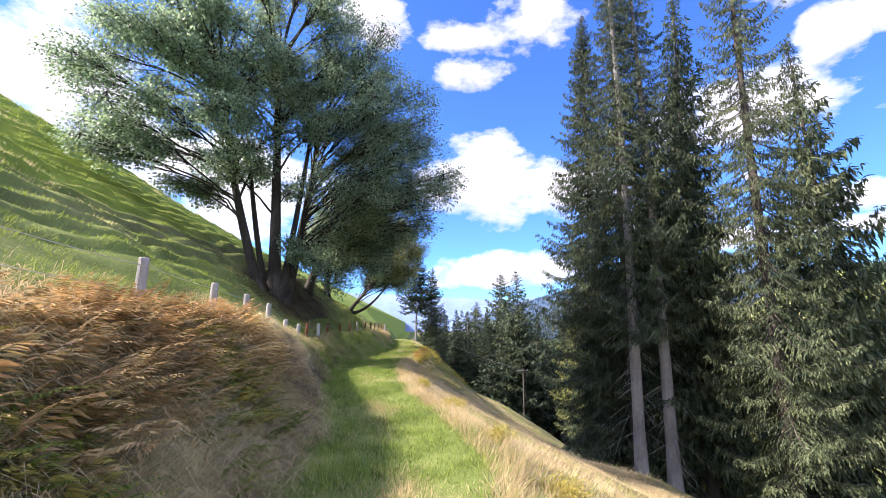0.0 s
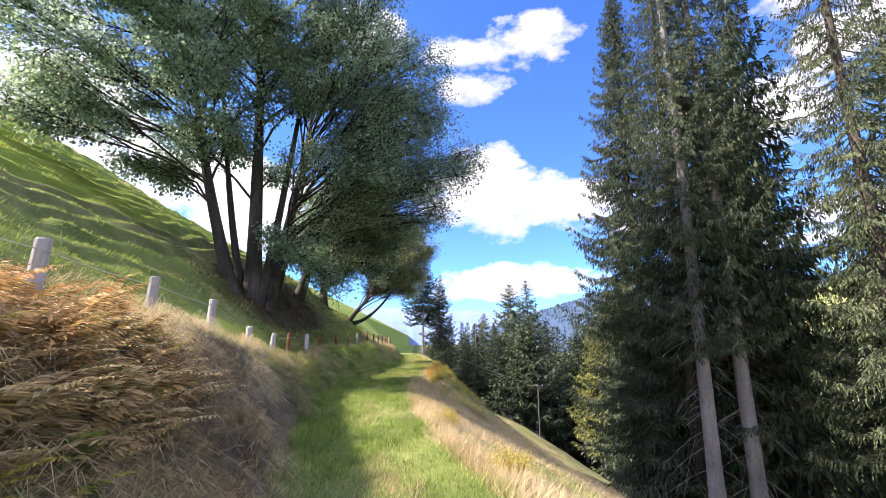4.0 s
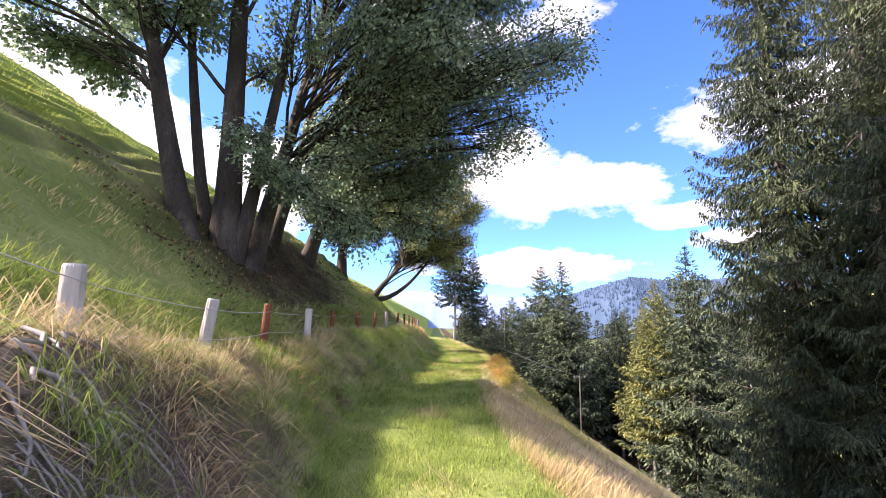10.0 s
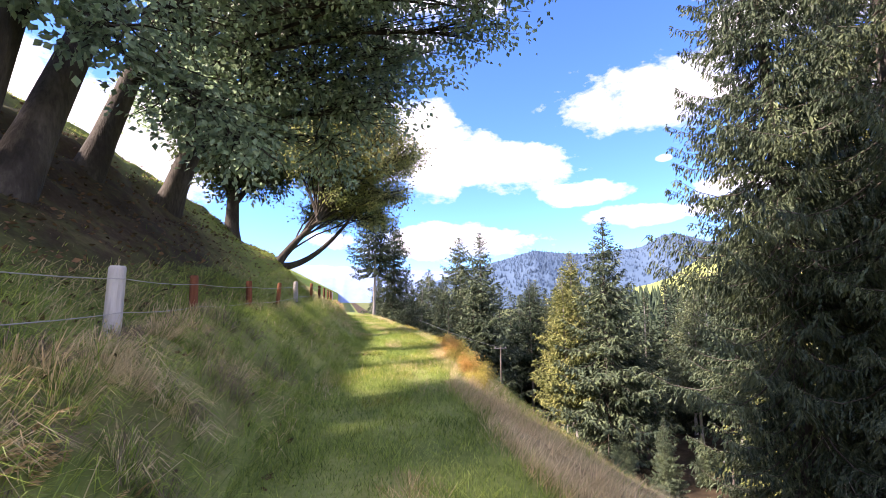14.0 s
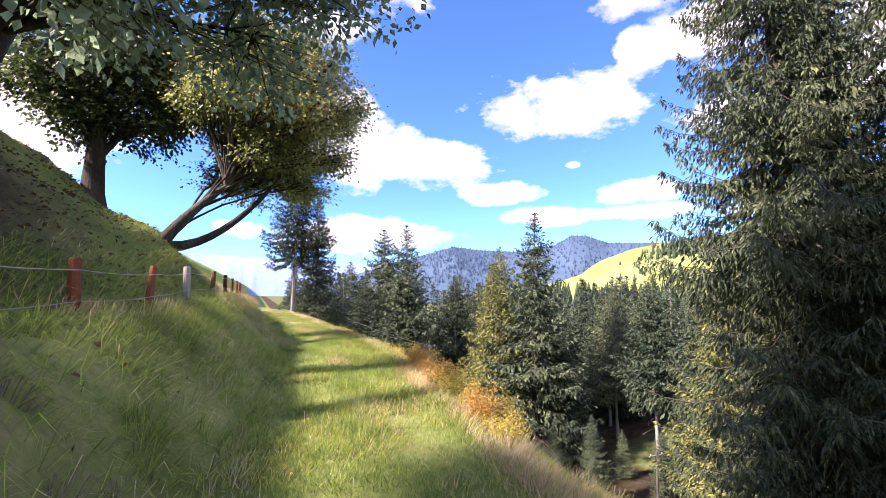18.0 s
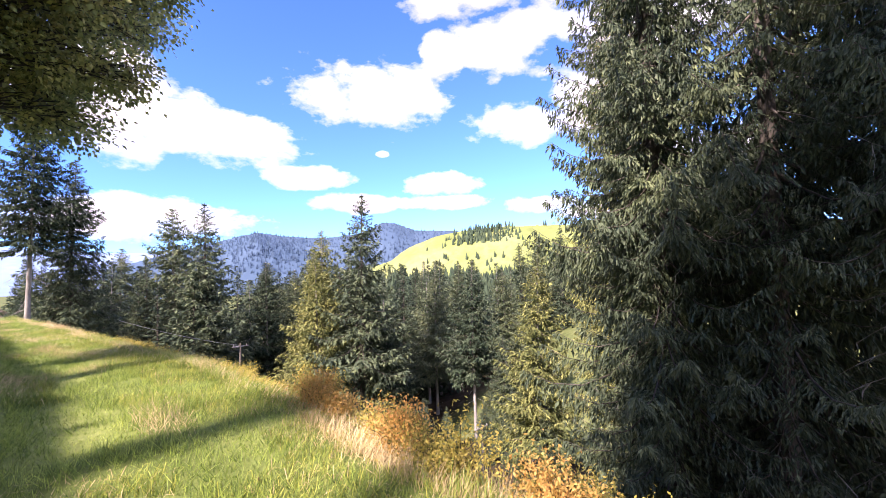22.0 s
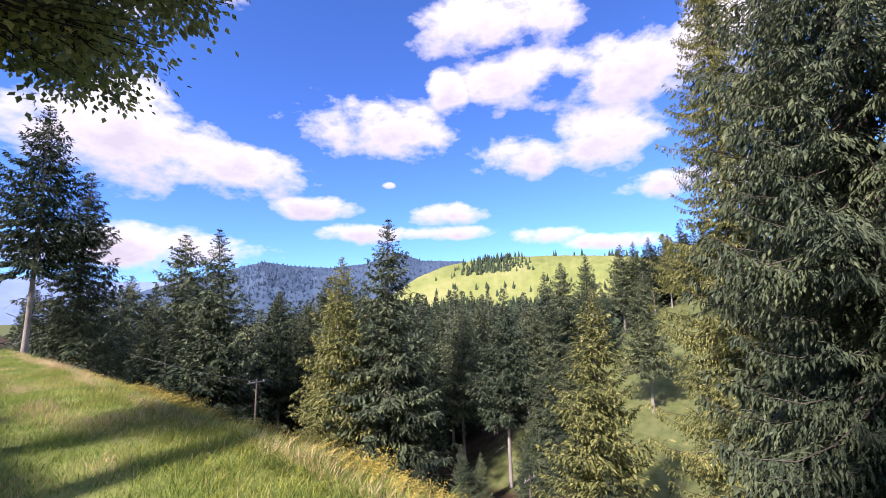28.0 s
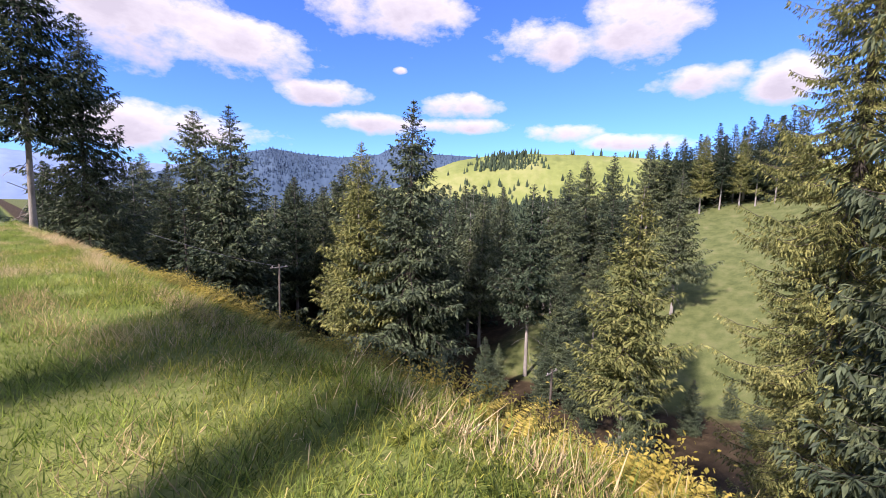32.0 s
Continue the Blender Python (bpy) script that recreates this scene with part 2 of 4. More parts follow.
M_BARK = ramp_mat("dark_bark", [(0.019, 0.017, 0.014), (0.045, 0.040, 0.035), (0.10, 0.092, 0.08)], 2.0, 22, 0.95, 0.9, stretch=(1, 1, 0.25))
M_BARK_S = ramp_mat("grey_spruce_bark", [(0.15, 0.143, 0.14), (0.26, 0.25, 0.245), (0.37, 0.36, 0.355)], 1.5, 18, 0.95, 0.8, stretch=(1, 1, 0.35))
M_DEAD = ramp_mat("dead_grey_boughs", [(0.17, 0.165, 0.16), (0.27, 0.26, 0.25), (0.36, 0.35, 0.34)], 1.5, 18, 0.95, 0.0)
M_BARK_D = ramp_mat("brown_spruce_bark", [(0.040, 0.036, 0.032), (0.075, 0.068, 0.061), (0.13, 0.12, 0.11)], 1.5, 18, 0.95, 0.8, stretch=(1, 1, 0.35))
M_POST = ramp_mat("weathered_post_wood", [(0.20, 0.195, 0.19), (0.36, 0.35, 0.345), (0.50, 0.49, 0.48)], 3, 30, 0.9, 0.7, stretch=(1, 1, 0.12), random_object=0.15)
M_POST_R = ramp_mat("rust_brown_post", [(0.09, 0.035, 0.018), (0.17, 0.062, 0.03), (0.24, 0.10, 0.05)], 3, 30, 0.85, 0.6, stretch=(1, 1, 0.12), random_object=0.15)
M_WIRE = ramp_mat("galvanised_wire", [(0.25, 0.25, 0.26), (0.40, 0.40, 0.41)], 4, 30, 0.5, 0, spec=0.5)
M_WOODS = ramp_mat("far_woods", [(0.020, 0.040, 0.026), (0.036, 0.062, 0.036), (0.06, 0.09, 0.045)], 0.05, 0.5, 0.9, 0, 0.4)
# the blue of distant haze is put into this base colour
M_HAZE_WOODS = ramp_mat("haze_tinted_woods", [(0.048, 0.082, 0.138), (0.058, 0.095, 0.155), (0.068, 0.108, 0.17)], 0.01, 0.08, 1.0, 0, 0.08, spec=0.0)


# ---- mesh helpers ----
def mesh_from(name, verts, faces, material, smooth=False):
    verts, faces = np.asarray(verts, np.float32), np.asarray(faces, np.int32)
    me = bpy.data.meshes.new(name)
    n, k = faces.shape
    me.vertices.add(len(verts))
    me.vertices.foreach_set("co", verts.ravel())
    me.loops.add(n * k)
    me.loops.foreach_set("vertex_index", faces.ravel())
    me.polygons.add(n)
    me.polygons.foreach_set("loop_start", np.arange(0, n * k, k, dtype=np.int32))
    me.polygons.foreach_set("loop_total", np.full(n, k, np.int32))
    me.polygons.foreach_set("use_smooth", np.full(n, smooth))
    me.update(calc_edges=True)
    if material:
        me.materials.append(material)
    return me


def child(name, me, parent, label=""):
    ob = new(name, me)
    ob.parent = parent
    return tagged(ob, label) if label else ob


def part(name, bm, material, parent, label=""):
    me = bpy.data.meshes.new(name)
    bm.to_mesh(me)
    bm.free()
    me.materials.append(material)
    return child(name, me, parent, label)


def tube(points, radii, sides=7):
    """Vertices and quads of a round tube along points."""
    P, rad = np.asarray(points, float), np.asarray(radii, float)
    T = np.gradient(P, axis=0)
    T /= np.linalg.norm(T, axis=1)[:, None] + 1e-9
    ref = np.where(np.abs(T[:, 2:3]) < 0.9, [[0, 0, 1.0]], [[1.0, 0, 0]])
    A = np.cross(T, ref)
    A /= np.linalg.norm(A, axis=1)[:, None]
    B = np.cross(T, A)
    ang = np.linspace(0, 2 * np.pi, sides, endpoint=False)
    V = P[:, None] + rad[:, None, None] * (np.cos(ang)[None, :, None] * A[:, None] + np.sin(ang)[None, :, None] * B[:, None])
    n = len(P)
    i, j = np.meshgrid(np.arange(n - 1), np.arange(sides), indexing="ij")
    F = np.stack([i * sides + j, i * sides + (j + 1) % sides, (i + 1) * sides + (j + 1) % sides, (i + 1) * sides + j], -1).reshape(-1, 4)
    return V.reshape(-1, 3), F


def joined(tubes):
    V, F, n = [], [], 0
    for v, f in tubes:
        V.append(v), F.append(f + n)
        n += len(v)
    return np.concatenate(V), np.concatenate(F)


def kites(P, D, L, W, fold=0.25, rng=R, N=None):
    """One thin folded leaf-shaped quad for each place P, way D, length L and width W, facing along N where it is given."""
    n = len(P)
    side = np.cross(D, rng.normal(size=(n, 3)) if N is None else N)
    side /= np.linalg.norm(side, axis=1)[:, None] + 1e-9
    up = np.cross(side, D)
    mid = P + D * (L * 0.45)[:, None] + up * (L * fold * 0.3)[:, None]
    V = np.stack([P, mid + side * (W / 2)[:, None], P + D * L[:, None], mid - side * (W / 2)[:, None]], 1).reshape(-1, 3)
    return V, np.arange(4 * n).reshape(-1, 4)


def leaf_sprays(C, out, n, spread, size, rng):
    """Leaves in bunches: n at each centre C, facing up and away along out, tips hanging."""
    i = np.repeat(np.arange(len(C)), n)
    m = len(i)
    o = rng.normal(size=(m, 3)) * [1, 1, 0.7]
    P = C[i] + o * spread
    N = out[i] * 0.7 + np.array([0, 0, 0.75]) + rng.normal(0, 0.45, (m, 3))
    D = o * 0.5 + out[i] * 0.35 + np.array([0, 0, -0.45]) + rng.normal(0, 0.35, (m, 3))
    D /= np.linalg.norm(D, axis=1)[:, None]
    side = np.cross(D, N)
    side /= np.linalg.norm(side, axis=1)[:, None] + 1e-9
    L = rng.uniform(0.7, 1.25, m) * size
    mid = P + D * (L * 0.42)[:, None] + np.cross(side, D) * (0.08 * L)[:, None]
    W = side * (L * 0.36)[:, None]
    V = np.stack([P, mid + W, P + D * L[:, None], mid - W], 1).reshape(-1, 3)
    return V, np.arange(4 * m).reshape(-1, 4)


# ---- the lie of the land ----
def smooth01(v):
    v = np.clip(v, 0, 1)
    return v * v * (3 - 2 * v)


_LAT = np.random.default_rng(3).random((64, 64))


def lumps(x, y):
    """Smooth value noise, 0 to 1, one lump a unit."""
    x, y = np.asarray(x, float), np.asarray(y, float)
    i, j = np.floor(x).astype(int), np.floor(y).astype(int)
    u, v = smooth01(x - i), smooth01(y - j)
    g = lambda a, b: _LAT[(i + a) % 64, (j + b) % 64]
    return (g(0, 0) * (1 - u) + g(1, 0) * u) * (1 - v) + (g(0, 1) * (1 - u) + g(1, 1) * u) * v


def path_x(y):
    return np.interp(y, [-8, 0, 8, 13.5, 19, 23, 27, 30.5, 33.5, 36, 38, 41, 46, 54, 62, 75, 90], [0.4, 0.15, -0.3, -1.4, -1.95, -1.8, -1.25, -0.8, -0.6, -0.58, -0.7, -0.85, -0.95, -1.25, -1.7, -2.7, -5.5])


def fence_x(y):
    return np.interp(y, [-8, 6, 10.3, 12.5, 14.7, 16.8, 18.8, 21.4, 24.5, 28, 35, 45, 60, 80], [-3.7, -3.75, -3.95, -4.12, -4.25, -4.4, -4.55, -4.6, -4.55, -4.15, -3.6, -3.4, -3.6, -5.0])


def terrace(x, y, far):
    """Phase of the cattle steps on the hillside."""
    return far * 1.15 + 2.2 * lumps(x * 0.16, y * 0.10) + 1.1 * lumps(x * 0.6 + 9, y * 0.35)


def riser(x, y, far):
    """Share of trodden, half-bare step face, 0 to 1; the face's shade is painted with it."""
    return smooth01((np.cos(2 * np.pi * terrace(x, y, far)) - 0.05) / 0.5) * smooth01((far - 1.5) / 3.0) * (0.35 + 0.9 * lumps(x * 0.4 + 2, y * 0.25))


def land(x, y):
    """Height of the ground."""
    x, y = np.asarray(x, float), np.asarray(y, float)
    c, f = path_x(y), fence_x(y)
    level = np.interp(y, [-10, 8, 14, 20, 30, 40, 60, 75, 90], [-0.1, -0.25, -0.2, -0.2, -0.15, -0.2, -0.3, -0.6, -2.5])
    d = x - c
    bank = np.interp(y, [-10, 6, 11, 14.7, 17, 18.8, 22, 24, 28, 31, 36, 45, 60], [1.9, 1.95, 1.85, 1.42, 1.2, 1.18, 1.15, 1.3, 1.25, 1.35, 1.35, 1.15, 0.95])
    # left: a steep bank up to the fence, then the open hillside
    up = bank * smooth01((-d - 1.1) / np.maximum(c - f - 1.35, 0.8))
    far = np.maximum(f - x, 0)
    steep = np.interp(y, [8, 14, 18, 26, 36, 46], [0.60, 0.70, 0.85, 0.87, 0.80, 0.66])
    upper = np.interp(y, [8, 26, 36], [0.62, 0.62, 0.56])
    hill = np.where(far < 4.5, steep * far, 4.5 * steep + upper * (far - 4.5))
    hill = np.where(far > 70, 4.5 * steep + upper * 65.5 + 0.15 * (far - 70), hill)
    ph = 2 * np.pi * terrace(x, y, far)
    steps = (0.10 * np.sin(ph) + 0.03 * np.sin(2 * ph + 0.6) + 0.22 * (lumps(x * 2.1, y * 1.3 + 5) - 0.5)) * (0.5 + lumps(x * 0.3 + 4, y * 0.15)) * smooth01((far - 1.0) / 3.0) * smooth01((70 - far) / 20)
    # right: the slope down to the valley, the stream bed and the hill beyond
    e = np.maximum(d - 1.1, 0)
    s = np.interp(y, [-10, 14, 21, 28, 33, 40, 60], [0.46, 0.48, 0.52, 0.74, 0.90, 0.90, 0.85])
    shoulder = np.interp(y, [23, 30, 46, 60], [1.0, 0.62, 0.62, 0.8]) * s  # the first steps below the track fall more gently

    def fall(v):
        bend = 0.4 * (np.log1p(np.exp(np.minimum((v - 1.0) / 0.4, 60.0))) - math.log1p(math.exp(-2.5)))
        return -(shoulder * (v - 0.32 * (1 - np.exp(-v / 0.32))) + (s - shoulder) * bend)

    near = fall(e)
    valley = -18.5 - 0.2 * np.clip(y - 44, -34, 0) - 0.08 * np.clip(y - 44, 0, 200)
    t = np.clip((e - 9) / 23, 0, 1)
    base9 = fall(9.0)
    drop = np.where(e < 9, near, base9 * (1 - smooth01(t) * 0.5 - t * 0.5) + valley * (smooth01(t) * 0.5 + t * 0.5))
    rise = np.maximum(e - 44, 0) * 0.36
    rise = np.where(e > 108, 64 * 0.36 + 0.06 * (e - 108), rise) * smooth01((95 - y) / 45)
    mound = 0.55 * np.exp(-((x + 5.2) / 0.9) ** 2 - ((y - 34.3) / 3.0) ** 2)
    z = level + up + hill + steps + drop + rise + mound
    # tramped wheel tracks and general unevenness
    z = z + 0.05 * (lumps(x * 1.3, y * 1.1) - 0.5) + 0.5 * (lumps(x * 0.12 + 5, y * 0.12) - 0.5) * smooth01((np.abs(d) - 3) / 10)
    z = z + 0.14 * (lumps(x * 2.7, y * 2.9 + 2) - 0.5) * smooth01((-d - 1.2) / 0.4) * smooth01((x - f + 0.3) / 0.5)
    z = z + 0.16 * (lumps(x * 0.9 + 3, y * 0.8 + 7) - 0.5) * smooth01((np.abs(d) - 1.0) / 0.8)
    # the country beyond
    r, a = np.hypot(x, y), np.degrees(np.arctan2(x, y))
    out = smooth01((r - 140) / 160) * (x > -40 * smooth01(r / 400))
    z = z * (1 - out) + out * (-26 + 20 * smooth01((a - 20) / 14))
    return z


def ground_mesh():
    def graded(lo, hi, a, b, step, grow=1.16):
        mid = np.arange(a, b + 1e-6, step)
        left, right, s = [a], [b], step
        while left[-1] > lo:
            s *= grow
            left.append(left[-1] - s)
        s = step
        while right[-1] < hi:
            s *= grow
            right.append(right[-1] + s)
        return np.r_[left[:0:-1], mid, right[1:]]

    xs = np.r_[graded(-3200, -9, -27, -9, 0.17, 1.13)[:-1], np.arange(-9, 7, 0.17), graded(7, 4200, 7, 26, 0.45, 1.13)[1:]]
    xs = np.unique(np.round(xs[(xs >= -3300)], 4))
    keep = np.r_[True, np.diff(xs) > 0.05]
    xs = xs[keep]
    ys = graded(-900, 4200, -5, 52, 0.22, 1.12)
    X, Y = np.meshgrid(xs, ys, indexing="ij")
    Z = land(X, Y)
    V = np.stack([X, Y, Z], -1).reshape(-1, 3)
    nx, ny = X.shape
    i, j = np.meshgrid(np.arange(nx - 1), np.arange(ny - 1), indexing="ij")
    k = i * ny + j
    F = np.stack([k, k + ny, k + ny + 1, k + 1], -1).reshape(-1, 4)
    me = mesh_from("ground", V, F, M_GROUND, True)
    d, f = X - path_x(Y), fence_x(Y) - X
    rough = lumps(X * 0.5, Y * 0.5)
    on_bank = smooth01((-d - 1.15) / 0.4) * smooth01((0.5 - f) / 0.6)
    right = smooth01((d - 1.0) / 0.5)
    dry = np.clip(0.75 * on_bank * np.interp(Y, [15, 19, 34, 38], [1, 0.35, 0.35, 0.8]) + right * (0.85 - 0.35 * smooth01((d - 9) / 8)), 0, 1)
    dry = np.clip(dry + 0.35 * (lumps(d * 2.2, Y * 0.3) - 0.45) * (np.abs(d) < 1.1), 0, 1)
    soil = on_bank * smooth01((rough - 0.22) / 0.3) * np.interp(Y, [0, 8, 10, 11.5, 14, 17, 30], [0.1, 0.35, 0.9, 1.2, 1.0, 0.5, 0.2]) * np.sqrt(np.sin(np.clip((-d - 1.15) / 2.0, 0, 1) * np.pi))
    # dark ground under the broadleaved trees: leaf litter with the crowns' shade painted in
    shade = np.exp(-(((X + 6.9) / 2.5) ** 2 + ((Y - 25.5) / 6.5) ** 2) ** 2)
    # soil colour on the step faces also stands in for their shade
    soil = np.clip(soil + 0.42 * riser(X, Y, np.maximum(fence_x(Y) - X, 0)) * (fence_x(Y) > X), 0, 1.2)
    meadow = smooth01((f - 5) / 3) * 0.9
    r, a = np.hypot(X, Y), np.degrees(np.arctan2(X, Y))
    pasture = smooth01((d - 38) / 6)
    litter_and_shade = smooth01((d - 20) / 8) * smooth01((46 - d) / 4) + smooth01((Y - 62) / 10) * smooth01((d - 6) / 6) * (r < 200) + 0.8 * shade
    for name, values in (("dry", dry * (r < 200)), ("soil", soil), ("meadow", meadow), ("pasture", pasture), ("litter_and_shade", np.clip(litter_and_shade, 0, 1))):
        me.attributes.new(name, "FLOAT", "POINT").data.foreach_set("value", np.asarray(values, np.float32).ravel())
    return me


tagged(new("ground", ground_mesh()), "mown grass track cut across a steep green and dry-grass hillside", "ground", kind="structure")


# ---- spruces ----
def spruce_meshes(seed, H, radius, bare, whorl=0.55, per=5, gap=0.17, hang=0.6, piece=0.28, slim=(0.16, 0.26), needle=None, dead=0.0, fill=1.4, bends=6, tassel=1.0):
    """Trunk, limbs, needle sprays and dead boughs of one spruce that stands at the origin: whorls of boughs, side twigs along each, hanging sprays along the twigs."""
    g = np.random.default_rng(seed)
    up = np.array([0, 0, 1.0])
    hs = np.linspace(-0.6, H, 14)
    sway = 0.012 * H * np.stack([np.sin(hs / H * 2.4 + g.random() * 6), np.cos(hs / H * 2.1 + g.random() * 6), 0 * hs], 1) * np.clip(hs / H, 0, 1)[:, None]
    centre = sway + np.stack([0 * hs, 0 * hs, hs], 1)
    r0 = 0.0070 * H + 0.05
    trunk = tube(centre, r0 * (1 - np.clip(hs / H, 0, 1)) ** 0.8 + 0.015 + 0.35 * r0 * np.exp(-np.clip(hs, 0, 99) / 0.5), 9)
    limbs, P, D, L, N = [], [], [], [], []
    low = bare * H
    levels = [low]
    while levels[-1] < H * 0.985:
        levels.append(levels[-1] + whorl * (0.35 + 0.65 * min(1.0, 3.0 * (H - levels[-1]) / H)))
    for level in levels:
        turn, thick = g.random() * 6.28, g.uniform(0.75, 1.15)
        for k in range(per):
            h = min(level + g.uniform(-0.3, 0.3) * whorl, H * 0.99)
            frac = (H - h) / H
            length = radius * min(1.0, fill * frac / max(1 - bare, 0.3)) ** 0.95 * g.uniform(0.6, 1.12) * thick + 0.06
            az = turn + 6.283 * k / per + g.normal(0, 0.22)
            out = np.array([math.cos(az), math.sin(az), 0.0])
            side = np.array([-out[1], out[0], 0.0])
            s = np.linspace(0, 1, bends)
            slope = 0.42 - 0.95 * frac ** 0.5 + g.normal(0, 0.06)
            z = slope * length * s - 0.17 * length * np.sin(s * np.pi) * (frac > 0.15) + 0.18 * length * s ** 3
            base = np.array([np.interp(h, hs, centre[:, 0]), np.interp(h, hs, centre[:, 1]), h])
            line = base + out * (length * s)[:, None] + up * z[:, None] + side * (g.normal(0, 0.06) * length * s ** 2)[:, None]
            limbs.append(tube(line, np.linspace(0.010 * length + 0.008, 0.004, bends), 3))
            t = np.arange(0.16, 1.0, gap / length)
            t = np.repeat(np.r_[t, 0.97], 2)
            t = np.clip(t + g.normal(0, 0.25 * gap / length, len(t)), 0.1, 1.0)
            root = np.stack([np.interp(t, s, line[:, q]) for q in range(3)], 1)
            sign = np.tile([-1.0, 1.0], len(t) // 2)
            short = min(1.0, 0.3 + length / (5 * piece))
            w = np.minimum(0.30 * length * (1.03 - t) ** 0.6 + 0.4 * piece * short, 1.15) * g.uniform(0.55, 1.15, len(t))
            way = side * (sign * g.uniform(0.45, 1.0, len(t)))[:, None] + out * g.uniform(0.35, 0.9, len(t))[:, None] + up * g.normal(0.05, 0.12, len(t))[:, None]
            way /= np.linalg.norm(way, axis=1)[:, None]
            m = np.maximum(1, np.ceil(w / (0.75 * piece))).astype(int)
            i = np.repeat(np.arange(len(t)), m)
            u = (np.arange(len(i)) - np.repeat(np.cumsum(m) - m, m) + 0.15) / m[i]
            at = root[i] + way[i] * (w[i] * u)[:, None] - up * (hang * 0.8 * w[i] * u ** 2)[:, None]
            P.append(at), D.append(way[i] - up * (hang * 1.6 * u + 0.1)[:, None] + g.normal(0, 0.14, (len(i), 3))), L.append(piece * short * g.uniform(0.75, 1.25, len(i)))
            N.append(up + g.normal(0, 0.3, (len(i), 3)))
            if tassel:
                j = (g.random(len(i)) < 0.85).nonzero()[0]
                P.append(at[j]), D.append(way[i[j]] * 0.35 - up * (0.25 + hang * g.uniform(0.5, 1.6, len(j)))[:, None] + g.normal(0, 0.16, (len(j), 3)))
                L.append(piece * short * tassel * g.uniform(0.5, 1.5, len(j)) * (0.6 + 0.6 * hang))
                N.append(np.cross(way[i[j]], up) + g.normal(0, 0.45, (len(j), 3)))
    P, D, L, N = np.concatenate(P), np.concatenate(D), np.concatenate(L), np.concatenate(N)
    D /= np.linalg.norm(D, axis=1)[:, None]
    V, F = kites(P, D, L, L * g.uniform(*slim, len(L)), rng=g, N=N)
    made = [mesh_from("trunk", *trunk, M_BARK_S if bare > 0.12 else M_BARK_D, True), mesh_from("limbwork", *joined(limbs), M_BARK_D, True), mesh_from("foliage", V, F, needle or M_NEEDLE)]
    boughs = []
    for b in range(int(dead * bare * H)):  # bare dead boughs below the crown, with a few forked twigs
        h, az, length = g.uniform(0.04 * H, low + (0.06 if bare > 0.09 else 0.32) * H), g.random() * 6.28, g.uniform(0.5, 1.0) * radius * (0.7 if bare > 0.09 else 1.1)
        s = np.linspace(0, 1, 5)
        out = np.array([math.cos(az), math.sin(az), 0])
        line = up * h + out * (length * s)[:, None] + up * (-0.35 * length * s - 0.3 * length * s ** 2)[:, None]
        boughs.append(tube(line, np.linspace(0.016, 0.004, 5), 3))
        for _ in range(5):
            q = line[int(g.integers(1, 5))]
            e = q + (out * 0.3 + np.array([-out[1], out[0], 0]) * g.uniform(-0.7, 0.7) - up * g.uniform(0.3, 0.9)) * 0.35 * length
            boughs.append(tube(np.stack([q, (q + e) / 2 + out * 0.06, e]), [0.007, 0.005, 0.003], 3))
    if boughs:
        made.append(mesh_from("dead_wood", *joined(boughs), M_DEAD, True))
    return made


def spruce(meshes, x, y, turn=0.0, scale=1.0, label="", lean=(0, 0), group="", sink=0.0):
    tree = new("spruce_tree")
    tree.matrix_world = pose(x, y, float(land(x, y)) - sink, lean[0], lean[1], turn) @ Matrix.Scale(scale, 4)
    for name, me in zip(("trunk", "limbwork", "foliage", "dead_wood"), meshes):
        ob = child(name, me, tree)
        if name in ("limbwork", "dead_wood"):
            tagged(ob, kind="stuff")
    return tagged(tree, label or "tall dark green spruce standing on the valley slope", "tree", group)

# near spruces beside the track
NEAR = [  # x, y, height, radius, bare share, seed, light
    (11.8, 22.65, 35.0, 2.7, 0.22, 11, False), (13.3, 22.25, 36.0, 2.7, 0.24, 12, False), (16.3, 18.3, 34.0, 3.3, 0.10, 13, True),
    (13.0, 25.3, 35.0, 4.1, 0.06, 14, False), (12.5, 28.0, 33.0, 3.8, 0.04, 15, False), (22.6, 32.4, 37.0, 3.7, 0.02, 16, True),
    (16.8, 24.5, 33.0, 3.4, 0.10, 17, False), (18.0, 29.4, 30.0, 3.3, 0.06, 19, False),
    (22.0, 21.0, 29.0, 3.9, 0.03, 20, False), (26.0, 27.5, 25.0, 3.6, 0.04, 21, False)]
for x, y, H, rad, bare, seed, light in NEAR:
    front = seed <= 16
    full = seed in (15, 16)
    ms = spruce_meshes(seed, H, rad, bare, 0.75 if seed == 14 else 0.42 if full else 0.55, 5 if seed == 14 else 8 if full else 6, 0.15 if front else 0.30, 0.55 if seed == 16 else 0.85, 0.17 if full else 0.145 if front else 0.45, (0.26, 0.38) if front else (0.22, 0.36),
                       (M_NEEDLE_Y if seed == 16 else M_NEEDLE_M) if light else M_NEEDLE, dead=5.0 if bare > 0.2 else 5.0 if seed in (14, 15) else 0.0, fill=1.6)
    if bare > 0.2:
        text = "tall spruce with a bare pale grey trunk and hanging branches"
    else:
        text = "sunlit yellow-green spruce with drooping branches" if light else "dense dark green spruce with drooping branches"
    spruce(ms, x, y, label=text, group="spruces beside the track")

